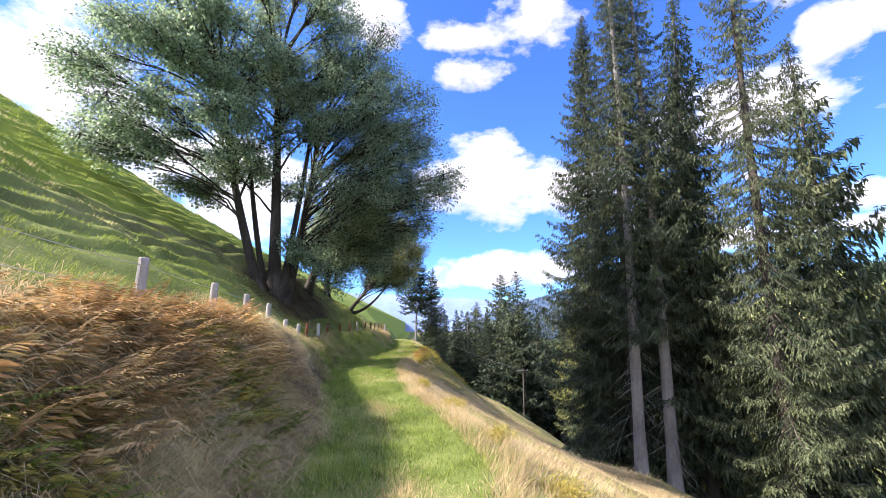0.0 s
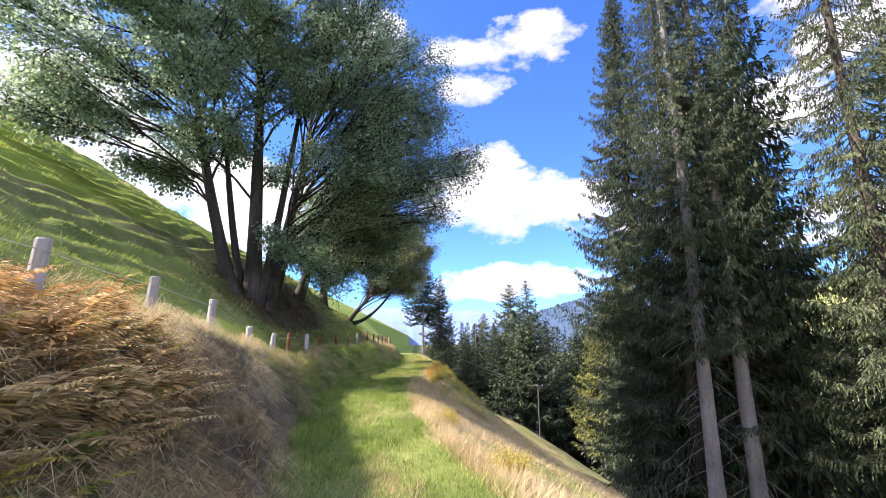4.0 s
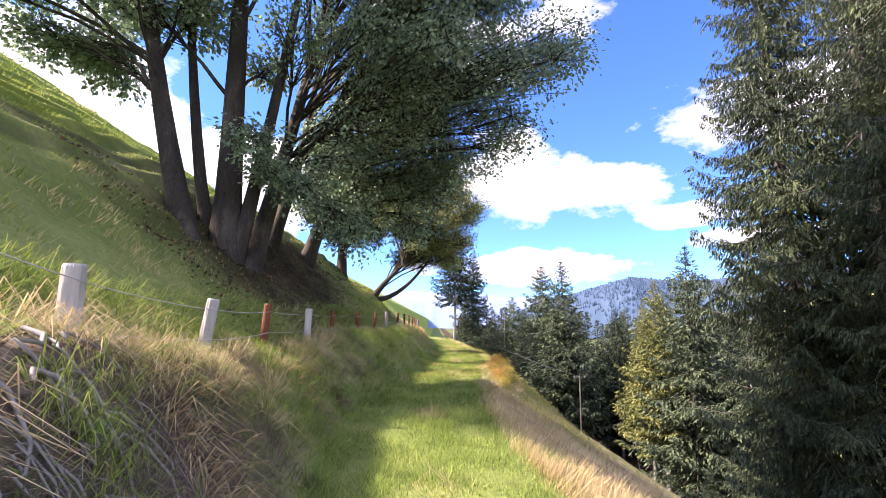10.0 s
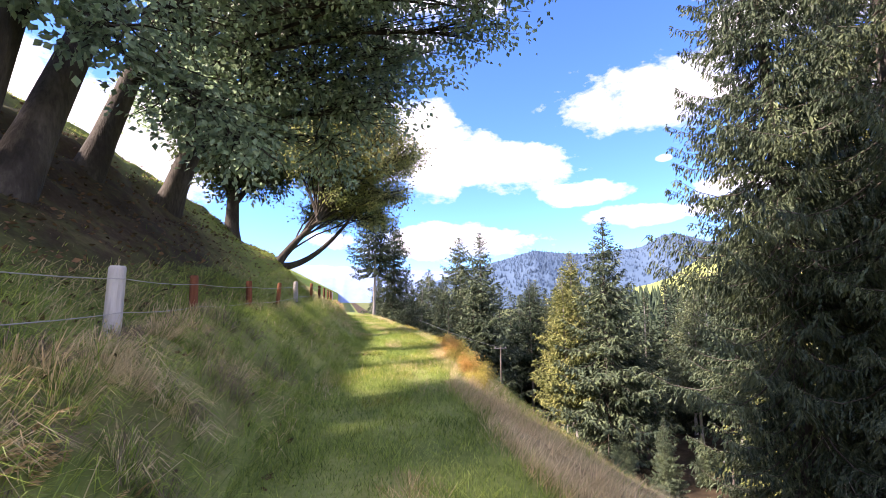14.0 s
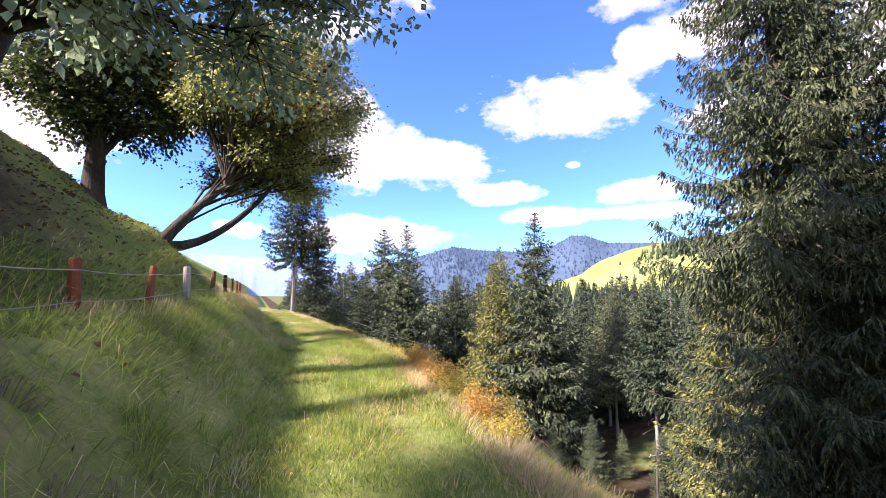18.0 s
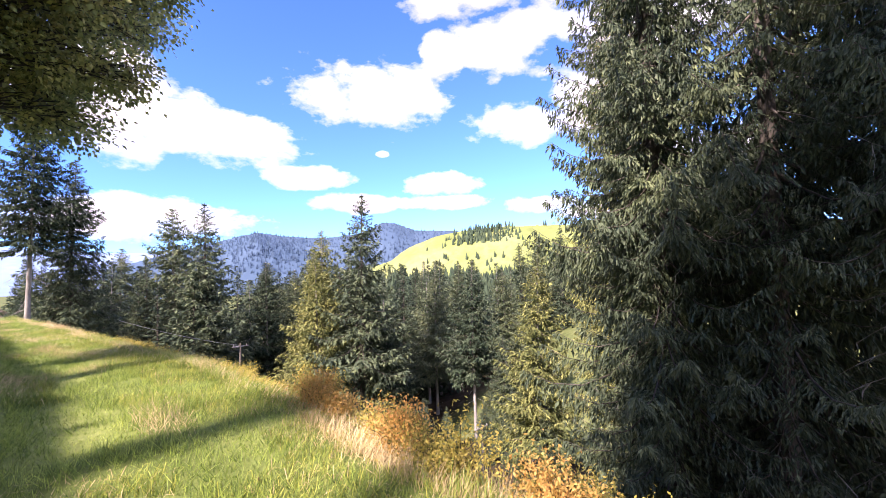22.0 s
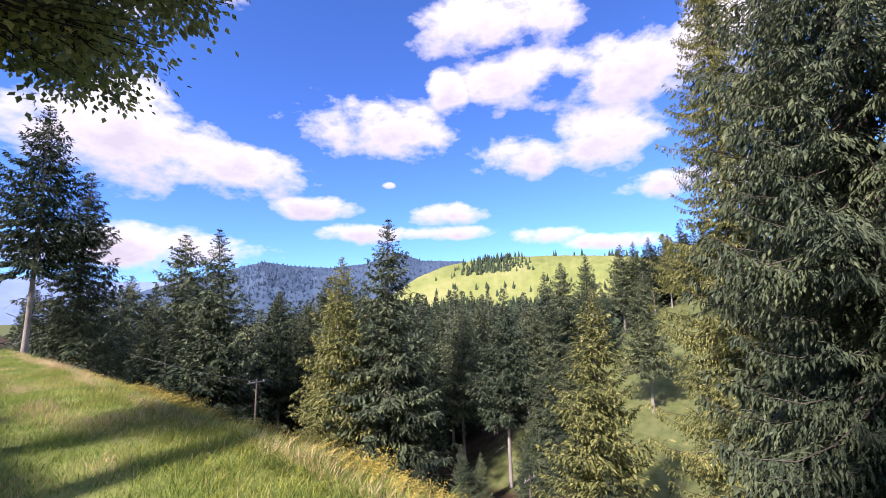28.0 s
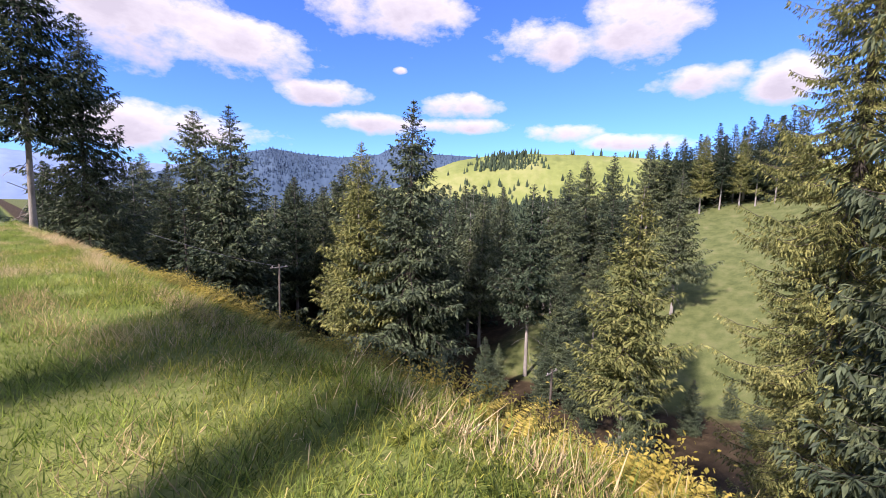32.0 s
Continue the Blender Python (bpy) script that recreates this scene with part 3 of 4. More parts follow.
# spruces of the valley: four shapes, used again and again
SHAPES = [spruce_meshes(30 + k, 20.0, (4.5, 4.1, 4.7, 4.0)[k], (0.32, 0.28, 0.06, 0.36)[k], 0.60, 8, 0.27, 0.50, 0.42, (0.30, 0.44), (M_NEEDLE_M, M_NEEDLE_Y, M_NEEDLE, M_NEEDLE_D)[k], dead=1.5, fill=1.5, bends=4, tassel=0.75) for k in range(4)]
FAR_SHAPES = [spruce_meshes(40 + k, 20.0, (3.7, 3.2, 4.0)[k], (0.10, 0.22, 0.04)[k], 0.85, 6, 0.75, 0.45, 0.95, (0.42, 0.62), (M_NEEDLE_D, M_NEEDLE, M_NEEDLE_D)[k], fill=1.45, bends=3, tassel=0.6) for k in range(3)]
VALLEY_HEAD = [  # x, y, z of the tip, shape
    (23.8, 113.3, 15.6, 0), (25.1, 101.2, 15.0, 2), (33.7, 79.6, 9.1, 1), (52.1, 133.6, 6.6, 0), (18.7, 125.6, 8.8, 0), (39.0, 107.6, 5.4, 3),
    (50.8, 118.1, 4.2, 0), (56.2, 81.1, 2.7, 2), (64.4, 78.5, 4.0, 0), (48.2, 105.5, 8.4, 0), (48.2, 93.1, 6.9, 2), (19.0, 110.1, 5.2, 2),
    (11.3, 106.6, 4.5, 2)]
VALLEY_SLOPE = [  # x, y, z of the tip, shape
    (2.7, 62.3, 10.2, 2), (32.0, 68.6, 12.6, 2), (32.1, 43.6, 2.8, 1), (29.3, 55.1, -10.8, 2), (0.4, 60.2, 13.0, 3), (48.1, 70.3, 2.5, 0),
    (43.5, 59.4, 3.8, 3), (60.7, 65.6, 2.5, 0), (30.5, 42.2, -9.9, 2), (37.3, 49.6, -10.9, 2), (61.1, 47.9, 6.0, 0), (35.0, 67.3, -2.9, 3),
    (43.7, 54.9, -6.2, 2), (49.7, 53.7, -3.1, 0), (27.0, 58.5, -12.5, 2), (36.0, 74.0, 4.0, 3), (29.0, 74.0, 5.0, 1)]
OPPOSITE_HILL = [  # x, y, z of the tip, shape
    (75.0, 70.6, 8.2, 2), (85.3, 72.0, 10.8, 0), (87.4, 67.1, 12.4, 2), (99.2, 63.8, 15.3, 0), (102.8, 62.0, 16.2, 2), (101.8, 57.9, 16.6, 3),
    (100.7, 54.0, 16.7, 1), (101.3, 50.6, 16.2, 3), (101.8, 47.4, 16.0, 1), (102.2, 44.8, 16.1, 3), (102.5, 41.8, 16.2, 3)]
YOUNG = [(37.8, 59.5, 5.5), (36.8, 53.1, 7.0), (34.9, 47.5, 4.5), (41.6, 44.7, 6.0), (38.5, 40.2, 5.0), (43.7, 38.2, 3.8), (42.2, 53.3, 6.5), (38.7, 35.9, 4.2)]  # x, y, height
for n, (x, y, top, k) in enumerate(VALLEY_HEAD + VALLEY_SLOPE + OPPOSITE_HILL):
    H = top - float(land(x, y))
    spruce(SHAPES[k], x, y, 70 * n, H / 20.0, label="small young spruce with branches down to the ground" if H < 10 else "", group="spruces in the valley")

# young spruces in the small clearing below
for n, (x, y, H) in enumerate(YOUNG):
    spruce(SHAPES[2], x, y, 130 * n, H / 20.0, label="young bushy spruce at the edge of the clearing", group="young spruces")


def woods():
    """The rest of the valley's wood, lower than the tall trees in front."""
    g = np.random.default_rng(5)
    n = 0
    while n < 165:
        az, dist = g.uniform(3, 74), g.uniform(66, 175)
        x, y = -1 + dist * math.sin(radians(az)), 32 + dist * math.cos(radians(az))
        if x - path_x(y) < 7 or (az > 62 and dist < 85):
            continue
        rise = g.uniform(-1.8, 1.1) + (2.1 if az < 26 else 1.5)
        top = 1.2 + dist * math.tan(radians(rise))
        spruce(FAR_SHAPES[int(g.integers(3))], x, y, g.uniform(0, 360), (top - float(land(x, y))) / 20, label="dark green spruce in the dense valley wood", group="spruces in the valley wood")
        n += 1
    for k in range(46):  # the wood along the crest of the opposite hill
        x, y = 104 + g.uniform(0, 16), 38 + 0.6 * k + g.normal(0, 1.2)
        spruce(FAR_SHAPES[int(g.integers(3))], x, y, g.uniform(0, 360), g.uniform(14, 17) / 20, label="dark spruce on the crest of the far hill", group="spruces on the crest")


woods()


# ---- broadleaved trees on the bank ----
def broadleaf(x, y, trunk_way, height, blobs, leaves, seed, name="maple_tree", base_r=0.24, leaf_size=0.125, material=None, label="", stems=()):
    """A stem that rises along trunk_way; blobs: crown lobes (x, y, z, radius) in the world, each reached by a limb."""
    g = np.random.default_rng(seed)
    tree = new(name)
    z0 = float(land(x, y))
    tree.matrix_world = pose(x, y, z0)
    way = np.array(trunk_way, float)
    s = np.linspace(0, 1, 10)
    bend = np.stack([g.normal(0, 0.25) * np.sin(s * 3), g.normal(0, 0.25) * np.sin(s * 2.5), 0 * s], 1)
    line = way * s[:, None] * height / abs(way[2]) + bend + np.array([0, 0, -0.5]) * (1 - s[:, None])
    child("trunk", mesh_from("trunk", *tube(line, base_r * (1 - s) ** 0.7 + 0.05 + base_r * 0.6 * np.exp(-s * 14), 12), M_BARK, True), tree)
    for lean_x, lean_y, tall, thick in stems:  # further stems from the same root
        stem = np.stack([lean_x * tall * s ** 0.85, lean_y * tall * s, tall * s ** (1 + 0.9 * min(1.0, abs(lean_x) / 1.2)) - 0.4 * (1 - s)], 1) + bend[::-1] * 0.6 + np.array([0.22 * np.sign(lean_x - way[0] / way[2]), 0.1, 0])
        child("stem", mesh_from("stem", *tube(stem, thick * (1 - s) ** 0.7 + 0.03 + thick * 0.5 * np.exp(-s * 14), 10), M_BARK, True), tree)
    twigs, P, O = [], [], []
    for bx, by, bz, br in blobs:
        centre = np.array([bx - x, by - y, bz - z0])
        t0 = np.clip((centre[2] - br * 0.9 - 1.0) / height, 0.25, 0.92)
        start = np.array([np.interp(t0, s, line[:, k]) for k in range(3)])
        u = np.linspace(0, 1, 7)[:, None]
        limb = start * (1 - u) + centre * u + np.array([0, 0, 0.25 * br]) * np.sin(u * np.pi) + g.normal(0, 0.12, (7, 3)) * u
        child("limb", mesh_from("limb", *tube(limb, np.linspace(0.35 * base_r * min(1, br / 2.2) + 0.02, 0.02, 7), 6), M_BARK, True), tree)
        for _ in range(int(17 + 12 * br)):
            o = g.normal(size=3)
            o *= br * g.uniform(0.55, 1.0) / np.linalg.norm(o)
            o[2] *= 0.85
            a = limb[int(g.integers(3, 7))]
            tip = centre + o
            v = np.linspace(0, 1, 5)[:, None]
            twig = a * (1 - v) + tip * v + np.array([0, 0, -0.12 * br]) * v ** 2 + g.normal(0, 0.05, (5, 3)) * v
            twigs.append(tube(twig, np.linspace(0.022, 0.006, 5), 3))
            v1 = np.array([0.5, 0.72, 0.9, 1.02]) + g.normal(0, 0.05, 4)
            bunch = np.stack([np.interp(v1, v[:, 0], twig[:, k]) for k in range(3)], 1) + g.normal(0, 0.10 + 0.05 * br, (4, 3))
            P.append(bunch), O.append(np.repeat((o / np.linalg.norm(o))[None], 4, 0))
    P, O = np.concatenate(P), np.concatenate(O)
    V, F = leaf_sprays(P, O, leaves, 0.115 + 0.3 * leaf_size, leaf_size, g)
    tagged(child("limbwork", mesh_from("limbwork", *joined(twigs), M_BARK, True), tree), kind="stuff")
    child("crown", mesh_from("crown", V, F, material or M_LEAF), tree)
    return tagged(tree, label or "old broadleaved tree with dark leaning stems on the bank", "tree", "broadleaved trees on the bank")


def lobes(seed, n, centre, radii, r=(0.85, 1.35)):
    """Crown lobes spread through an ellipsoid, most of them near its skin."""
    g = np.random.default_rng(seed)
    out = []
    for _ in range(40 * n):
        o = g.normal(size=3)
        o *= g.uniform(0.35, 1.0) ** 0.6 / np.linalg.norm(o)
        p = np.array(centre) + o * (np.array(radii) - 0.9)
        if len(out) < n and all(np.linalg.norm(p - np.array(q[:3])) > 1.15 for q in out):
            out.append((*p, g.uniform(*r)))
    return out


broadleaf(-7.5, 21.5, (-0.29, 0.08, 1), 12, lobes(1, 52, (-12.0, 20.8, 13.8), (6.9, 5.0, 7.0)) + [(-11.6, 23.6, 9.0, 1.0), (-12.8, 22.6, 9.3, 1.1)], 9, 41, base_r=0.20, leaf_size=0.15)
broadleaf(-7.2, 22.6, (-0.08, 0.08, 1), 15, lobes(2, 34, (-7.3, 22.0, 17.4), (5.2, 4.6, 6.8)) + [(-9.8, 21.5, 9.6, 1.0), (-7.4, 24.6, 9.6, 0.8)], 8, 42, base_r=0.27, leaf_size=0.15, stems=((-0.22, 0.06, 12, 0.14), (0.09, 0.08, 13, 0.15)))
broadleaf(-6.8, 23.0, (0.03, 0.34, 1), 13, lobes(3, 42, (-3.2, 22.6, 13.0), (5.2, 4.0, 7.2)) + [(-5.0, 24.2, 6.3, 1.2), (-4.2, 23.5, 7.2, 1.3), (-6.0, 20.9, 5.6, 0.6), (-6.1, 22.0, 5.2, 0.55), (-5.4, 22.7, 4.9, 0.8), (-4.8, 23.6, 4.4, 0.8), (-4.0, 24.1, 4.0, 0.9)], 8, 43, base_r=0.19, leaf_size=0.118)
broadleaf(-7.6, 26.2, (0.02, 0.32, 1), 10, lobes(4, 34, (-1.4, 23.8, 10.6), (4.7, 4.0, 4.8)) + [(-5.4, 26.4, 5.9, 1.1)], 8, 44, base_r=0.18, leaf_size=0.115)
broadleaf(-7.3, 29.3, (0.36, 0.05, 1), 7.5, lobes(5, 28, (-3.4, 27.0, 8.0), (3.8, 2.7, 3.8)) + [(-7.6, 29.2, 6.8, 1.1), (-6.6, 28.6, 7.6, 1.2)], 9, 45, base_r=0.25, leaf_size=0.13, label="old broadleaved tree with a thick mossy leaning trunk")
broadleaf(-7.3, 36.4, (0.02, 0.0, 1), 6.0, lobes(6, 24, (-7.2, 37.0, 8.5), (3.6, 2.6, 3.2)), 12, 46, base_r=0.26, leaf_size=0.14, material=M_LEAF_D, label="small straight broadleaved tree with a dense dark crown")
broadleaf(-5.2, 34.3, (0.80, 0.15, 0.75), 1.7, lobes(7, 58, (-2.1, 36.8, 8.0), (3.9, 4.6, 3.9), (0.7, 1.1)), 11, 47, base_r=0.13, leaf_size=0.11, stems=((1.35, 0.35, 2.2, 0.11), (0.7, 0.4, 3.0, 0.08)), material=M_LEAF_Y, label="low tree that leans far out from the bank")


# ---- fence ----
fence = tagged(new("fence"), "wire fence on weathered wooden and rust-brown posts along the bank", "fence")
POSTS = [  # y, height of the top, rusty
    (-1.5, 2.75, False), (0.9, 2.7, True), (3.35, 2.65, True), (6.1, 2.55, False), (8.5, 2.44, False), (10.4, 2.36, False), (12.45, 2.24, False), (14.7, 1.82, False),
    (16.7, 1.69, False), (18.8, 1.72, True), (21.35, 1.72, False), (23.5, 1.73, True), (26.2, 1.75, True), (28.35, 1.78, True), (30.8, 1.90, False), (33.7, 1.93, True),
    (36.8, 1.93, True), (39.8, 1.89, True), (43, 1.86, True), (46.5, 1.84, True), (50, 1.82, True), (54, 1.8, False), (58, 1.75, True)]
tops = []
for n, (y, top, rusty) in enumerate(POSTS):
    x = float(fence_x(y))
    z = float(land(x, y))
    h = top - z
    g = np.random.default_rng(100 + n)
    tilt = g.normal(0, 0.035, 2)
    s = np.array([-0.3, 0, 0.3 * h, 0.7 * h, h - 0.02, h])
    r = (0.058 if rusty else 0.074) * g.uniform(0.9, 1.1)
    line = np.stack([x + tilt[0] * s, y + tilt[1] * s, z + s], 1)
    v, f = tube(line, r * np.array([1.05, 1.03, 1.0, 0.98, 0.96, 0.80]), 10)
    bm = bmesh.new()
    vs = [bm.verts.new(p) for p in v]
    for q in f:
        bm.faces.new([vs[i] for i in q])
    bm.faces.new([vs[i] for i in range(len(vs) - 10, len(vs))])
    part("post", bm, M_POST_R if rusty else M_POST, fence, "rust-brown post" if rusty else "weathered grey post")
    tops.append(np.array([x + r + tilt[0] * h, y, top]))
for below in (0.13, 0.46, 0.80):
    pts = []
    for a, b in zip(tops[:-1], tops[1:]):
        for u in np.linspace(0, 1, 6)[:-1]:
            pts.append(a * (1 - u) + b * u - np.array([0, 0, below + 0.10 * u * (1 - u)]))
    child("wire", mesh_from("wire", *tube(pts, np.full(len(pts), 0.0045), 4), M_WIRE, True), fence)


# ---- grass, ferns and shrubs ----
def blades(P, H, W, lean, spread, rng):
    """Single-triangle blades at P, of height H and width W, that lean by lean (vectors) and a random spread."""
    n = len(P)
    a = rng.uniform(0, 2 * np.pi, n)
    side = np.stack([np.cos(a), np.sin(a), 0 * a], 1) * (W / 2)[:, None]
    tip = P + np.stack([0 * H, 0 * H, H], 1) + lean + rng.normal(0, 1, (n, 3)) * (spread * H)[:, None] * [1, 1, 0.15]
    V = np.stack([P - side, P + side, tip], 1).reshape(-1, 3)
    return V, np.arange(3 * n).reshape(-1, 3)


def curved(P, way, L, W, rng, droop=0.6):
    """Long bent blades of three triangles each that start along way and hang over."""
    n = len(P)
    a = rng.uniform(0, 2 * np.pi, n)
    side = np.stack([np.cos(a), np.sin(a), 0 * a], 1) * (W / 2)[:, None]
    mid = P + way * (0.55 * L)[:, None]
    flat = way * [1, 1, 0]
    tip = mid + (way * 0.45 * (1 - droop) + flat * 0.45) * L[:, None] - np.array([0, 0, 1]) * (droop * 0.45 * L)[:, None]
    V = np.stack([P - side, P + side, mid - side * 0.8, mid + side * 0.8, tip], 1).reshape(-1, 3)
    k = 5 * np.arange(n)[:, None]
    F = np.concatenate([k + [0, 1, 3], k + [0, 3, 2], k + [2, 3, 4]], 1).reshape(-1, 3)
    return V, F


def on_land(x, y, sink=0.02):
    return np.stack([x, y, land(x, y) - sink], 1)


def stuff(name, V, F, material, label, category):
    return tagged(new(name, mesh_from(name, V, F, material)), label, category, kind="stuff")


def near_y(n, g, lo=-2.0, hi=58.0, bias=1.25):
    """Places along the track, thicker where the walker passes."""
    return lo + (hi - lo) * g.random(n) ** bias


def grass_cover():
    g = np.random.default_rng(21)
    # short turf on the track
    n = 260000
    y = near_y(n, g, bias=1.1)
    d = g.uniform(-1.35, 1.45, n)
    x = path_x(y) + d
    tall = 0.02 + 0.10 * lumps(x * 2.6, y * 2.6) ** 2 + 0.03 * lumps(x * 7, y * 7) + 0.05 * np.exp(-(d / 0.3) ** 2) * lumps(x * 0.6, y * 0.6) + 0.05 * smooth01((np.abs(d) - 0.9) / 0.4)
    h = tall * g.uniform(0.6, 1.5, n)
    dry = np.interp(y, [12, 18, 30, 36], [0, -0.18, -0.18, 0]) + lumps(x * 1.1 + 4, y * 0.8) + 0.25 * np.exp(-(d / 0.35) ** 2) + 0.5 * smooth01((d - 0.9) / 0.4) > g.uniform(0.55, 1.15, n)
    for pick, mat, nm, text in ((~dry, M_GRASS, "track_grass", "short green grass on the track"), (dry, M_STRAW, "track_straw", "dry pale stalks among the grass of the track")):
        m = pick.nonzero()[0]
        stuff(nm, *blades(on_land(x[m], y[m], 0.01), h[m], g.uniform(0.005, 0.011, len(m)), 0.0, 0.6, g), mat, text, "grass")
    # lush longer grass where the track opens to the slope
    n = 90000
    y = g.uniform(23, 47, n)
    d = g.uniform(-1.2, 4.2, n)
    x = path_x(y) + d
    keep = lumps(x * 1.2, y * 1.2 + 1) > np.interp(d, [-1.2, 0.2, 1.2, 4.2], [0.75, 0.5, 0.3, 0.45])
    x, y, d = x[keep], y[keep], d[keep]
    way = np.stack([g.normal(0.25, 0.5, len(x)), g.normal(0, 0.5, len(x)), np.ones(len(x))], 1)
    way /= np.linalg.norm(way, axis=1)[:, None]
    straw = g.random(len(x)) < np.interp(d, [-1, 1, 2, 4], [0.12, 0.2, 0.4, 0.55]) * np.interp(y, [27, 31, 37, 44], [1.0, 0.35, 0.35, 1.0])
    for pick, mat, nm, text in ((~straw, M_GRASS_SUN, "lush_grass", "lush bent grass at the track's lower edge"), (straw, M_STRAW, "bent_straw", "bent straw among the grass")):
        m = pick.nonzero()[0]
        stuff(nm, *curved(on_land(x[m], y[m]), way[m], g.uniform(0.08, 0.26, len(m)), g.uniform(0.004, 0.008, len(m)), g, 0.6), mat, text, "grass")
    # tussocks on the bank and behind the fence
    n = 80000
    y = near_y(n, g)
    x = path_x(y) - 1.15 - (path_x(y) - fence_x(y) - 0.2) * g.random(n) ** 0.8
    keep = lumps(x * 1.5, y * 1.5 + 3) > np.interp(y, [0, 7.5, 10.3, 11.3, 13.2, 16], [0.28, 0.36, 0.48, 0.76, 0.72, 0.25]) - 0.5 * smooth01((path_x(y) - x - 2.6) / 0.25)
    x, y = x[keep], y[keep]
    way = np.stack([g.uniform(-0.1, 1.0, len(x)), g.normal(0, 0.75, len(x)), g.uniform(0.1, 0.9, len(x))], 1)
    way /= np.linalg.norm(way, axis=1)[:, None]
    green = lumps(x * 0.7 + 11, y * 0.5) + np.interp(y, [0, 12, 17, 32, 37], [-0.15, 0.05, 0.55, 0.5, 0.1]) > g.uniform(0.3, 0.9, len(x))
    for pick, mat, nm, text in ((green, M_GRASS, "bank_grass", "green tussocks on the bank"), (~green, M_STRAW, "bank_straw", "long dry grass hanging over the bank")):
        m = pick.nonzero()[0]
        L = g.uniform(0.18, 0.48, len(m)) * (0.7 + 0.5 * lumps(x[m] * 0.8, y[m] * 0.8))
        stuff(nm, *curved(on_land(x[m], y[m]), way[m], L, g.uniform(0.004, 0.009, len(m)), g), mat, text, "grass")
    # long straw that hangs over the high bank at the start
    n = 34000
    y = g.uniform(-1, 15, n)
    d = -1.25 - (path_x(y) - fence_x(y) - 1.0) * g.random(n) ** 0.75
    x = path_x(y) + d
    keep = lumps(x * 1.9 + 7, y * 1.6) > np.interp(y, [0, 7, 10.3, 11.3, 13.2, 14.5], [0.35, 0.38, 0.42, 0.72, 0.78, 0.60]) - np.interp(y, [11, 11.8, 13.2, 14], [0.45, 0.2, 0.2, 0.45]) * smooth01((-d - np.interp(y, [0, 8], [2.3, 2.6])) / 0.4)
    x, y = x[keep], y[keep]
    way = np.stack([g.uniform(0.1, 1.0, len(x)), g.normal(0, 0.6, len(x)), g.uniform(-0.1, 0.9, len(x))], 1)
    way /= np.linalg.norm(way, axis=1)[:, None]
    stuff("hanging_straw", *curved(on_land(x, y), way, g.uniform(0.2, 0.6, len(x)), g.uniform(0.004, 0.009, len(x)), g, 0.8), M_STRAW, "matted dry grass hanging down the high bank", "grass")
    # grey-brown dead stalks and root hairs on the broken face
    n = 34000
    y = g.uniform(2.5, 16, n)
    d = g.uniform(-2.8, -1.3, n)
    x = path_x(y) + d
    keep = (lumps(x * 2.3 + 3, y * 2.0) > 0.27) & (g.random(n) > 0.6 * np.exp(-((y - 12.5) / 0.7) ** 2))
    x, y = x[keep], y[keep]
    way = np.stack([g.uniform(0.1, 1.0, len(x)), g.normal(0, 0.6, len(x)), g.uniform(-0.4, 0.6, len(x))], 1)
    way /= np.linalg.norm(way, axis=1)[:, None]
    stuff("dead_stalks", *curved(on_land(x, y), way, g.uniform(0.08, 0.30, len(x)), g.uniform(0.003, 0.007, len(x)), g, 0.9), M_STALK, "grey-brown dead stalks and fine roots on the broken bank", "grass")
    # tall tufts along the fence
    n = 16000
    y = near_y(n, g)
    x = fence_x(y) + g.normal(0.15, 0.28, n)
    keep = lumps(x * 0.9 + 2, y * 1.2) > np.interp(y, [0, 7, 10], [0.45, 0.5, 0.62])
    x, y = x[keep], y[keep]
    way = np.stack([g.normal(0.25, 0.3, len(x)), g.normal(0, 0.3, len(x)), np.ones(len(x))], 1)
    way /= np.linalg.norm(way, axis=1)[:, None]
    stuff("tall_grass", *curved(on_land(x, y), way, g.uniform(0.22, 0.5, len(x)), g.uniform(0.004, 0.008, len(x)), g, 0.45), M_STRAW, "tall pale seeding grass along the fence", "grass")
    # the open hillside
    n = 230000
    y = -3 + 55 * g.random(n)
    far = 0.2 + 26 * g.random(n) ** 1.5
    x = fence_x(y) - far
    h = g.uniform(0.03, 0.12, n) * (0.25 + 1.5 * lumps(x * 2.4, y * 1.8) ** 1.5) * (1 + 0.03 * far)
    lean = np.stack([0.5 * h, g.normal(0, 0.1, n) * h, -0.15 * h], 1)
    under = np.exp(-(((x + 6.9) / 2.5) ** 2 + ((y - 25.5) / 6.5) ** 2) ** 2)
    keep = (under < g.uniform(0.1, 1.0, n)) & (riser(x, y, far) < g.uniform(0.05, 1.0, n))
    x, y, h, far, lean = x[keep], y[keep], h[keep], far[keep], lean[keep]
    pale = lumps(x * 0.35, y * 0.35 + 8) > g.uniform(0.55, 1.1, len(x))
    for pick, mat, nm, text in ((~pale, M_MEADOW, "hill_grass", "lush green grass on the terraced hillside"), (pale, M_STRAW, "hill_straw", "scattered dry stalks on the hillside")):
        m = pick.nonzero()[0]
        stuff(nm, *blades(on_land(x[m], y[m]), h[m], 0.012 + 0.0022 * far[m], lean[m], 0.3, g), mat, text, "grass")
    # fallen leaves and twigs under the broadleaved trees
    n = 4500
    x, y = g.normal(-6.6, 1.5, n), g.uniform(19, 36, n)
    D = np.stack([g.normal(size=n), g.normal(size=n), g.normal(0, 0.35, n)], 1)
    D /= np.linalg.norm(D, axis=1)[:, None]
    L = g.uniform(0.05, 0.12, n)
    stuff("fallen_leaves", *kites(on_land(x, y, -0.01), D, L, L * 0.6, rng=g), M_LITTER, "brown fallen leaves under the broadleaved trees", "leaves")
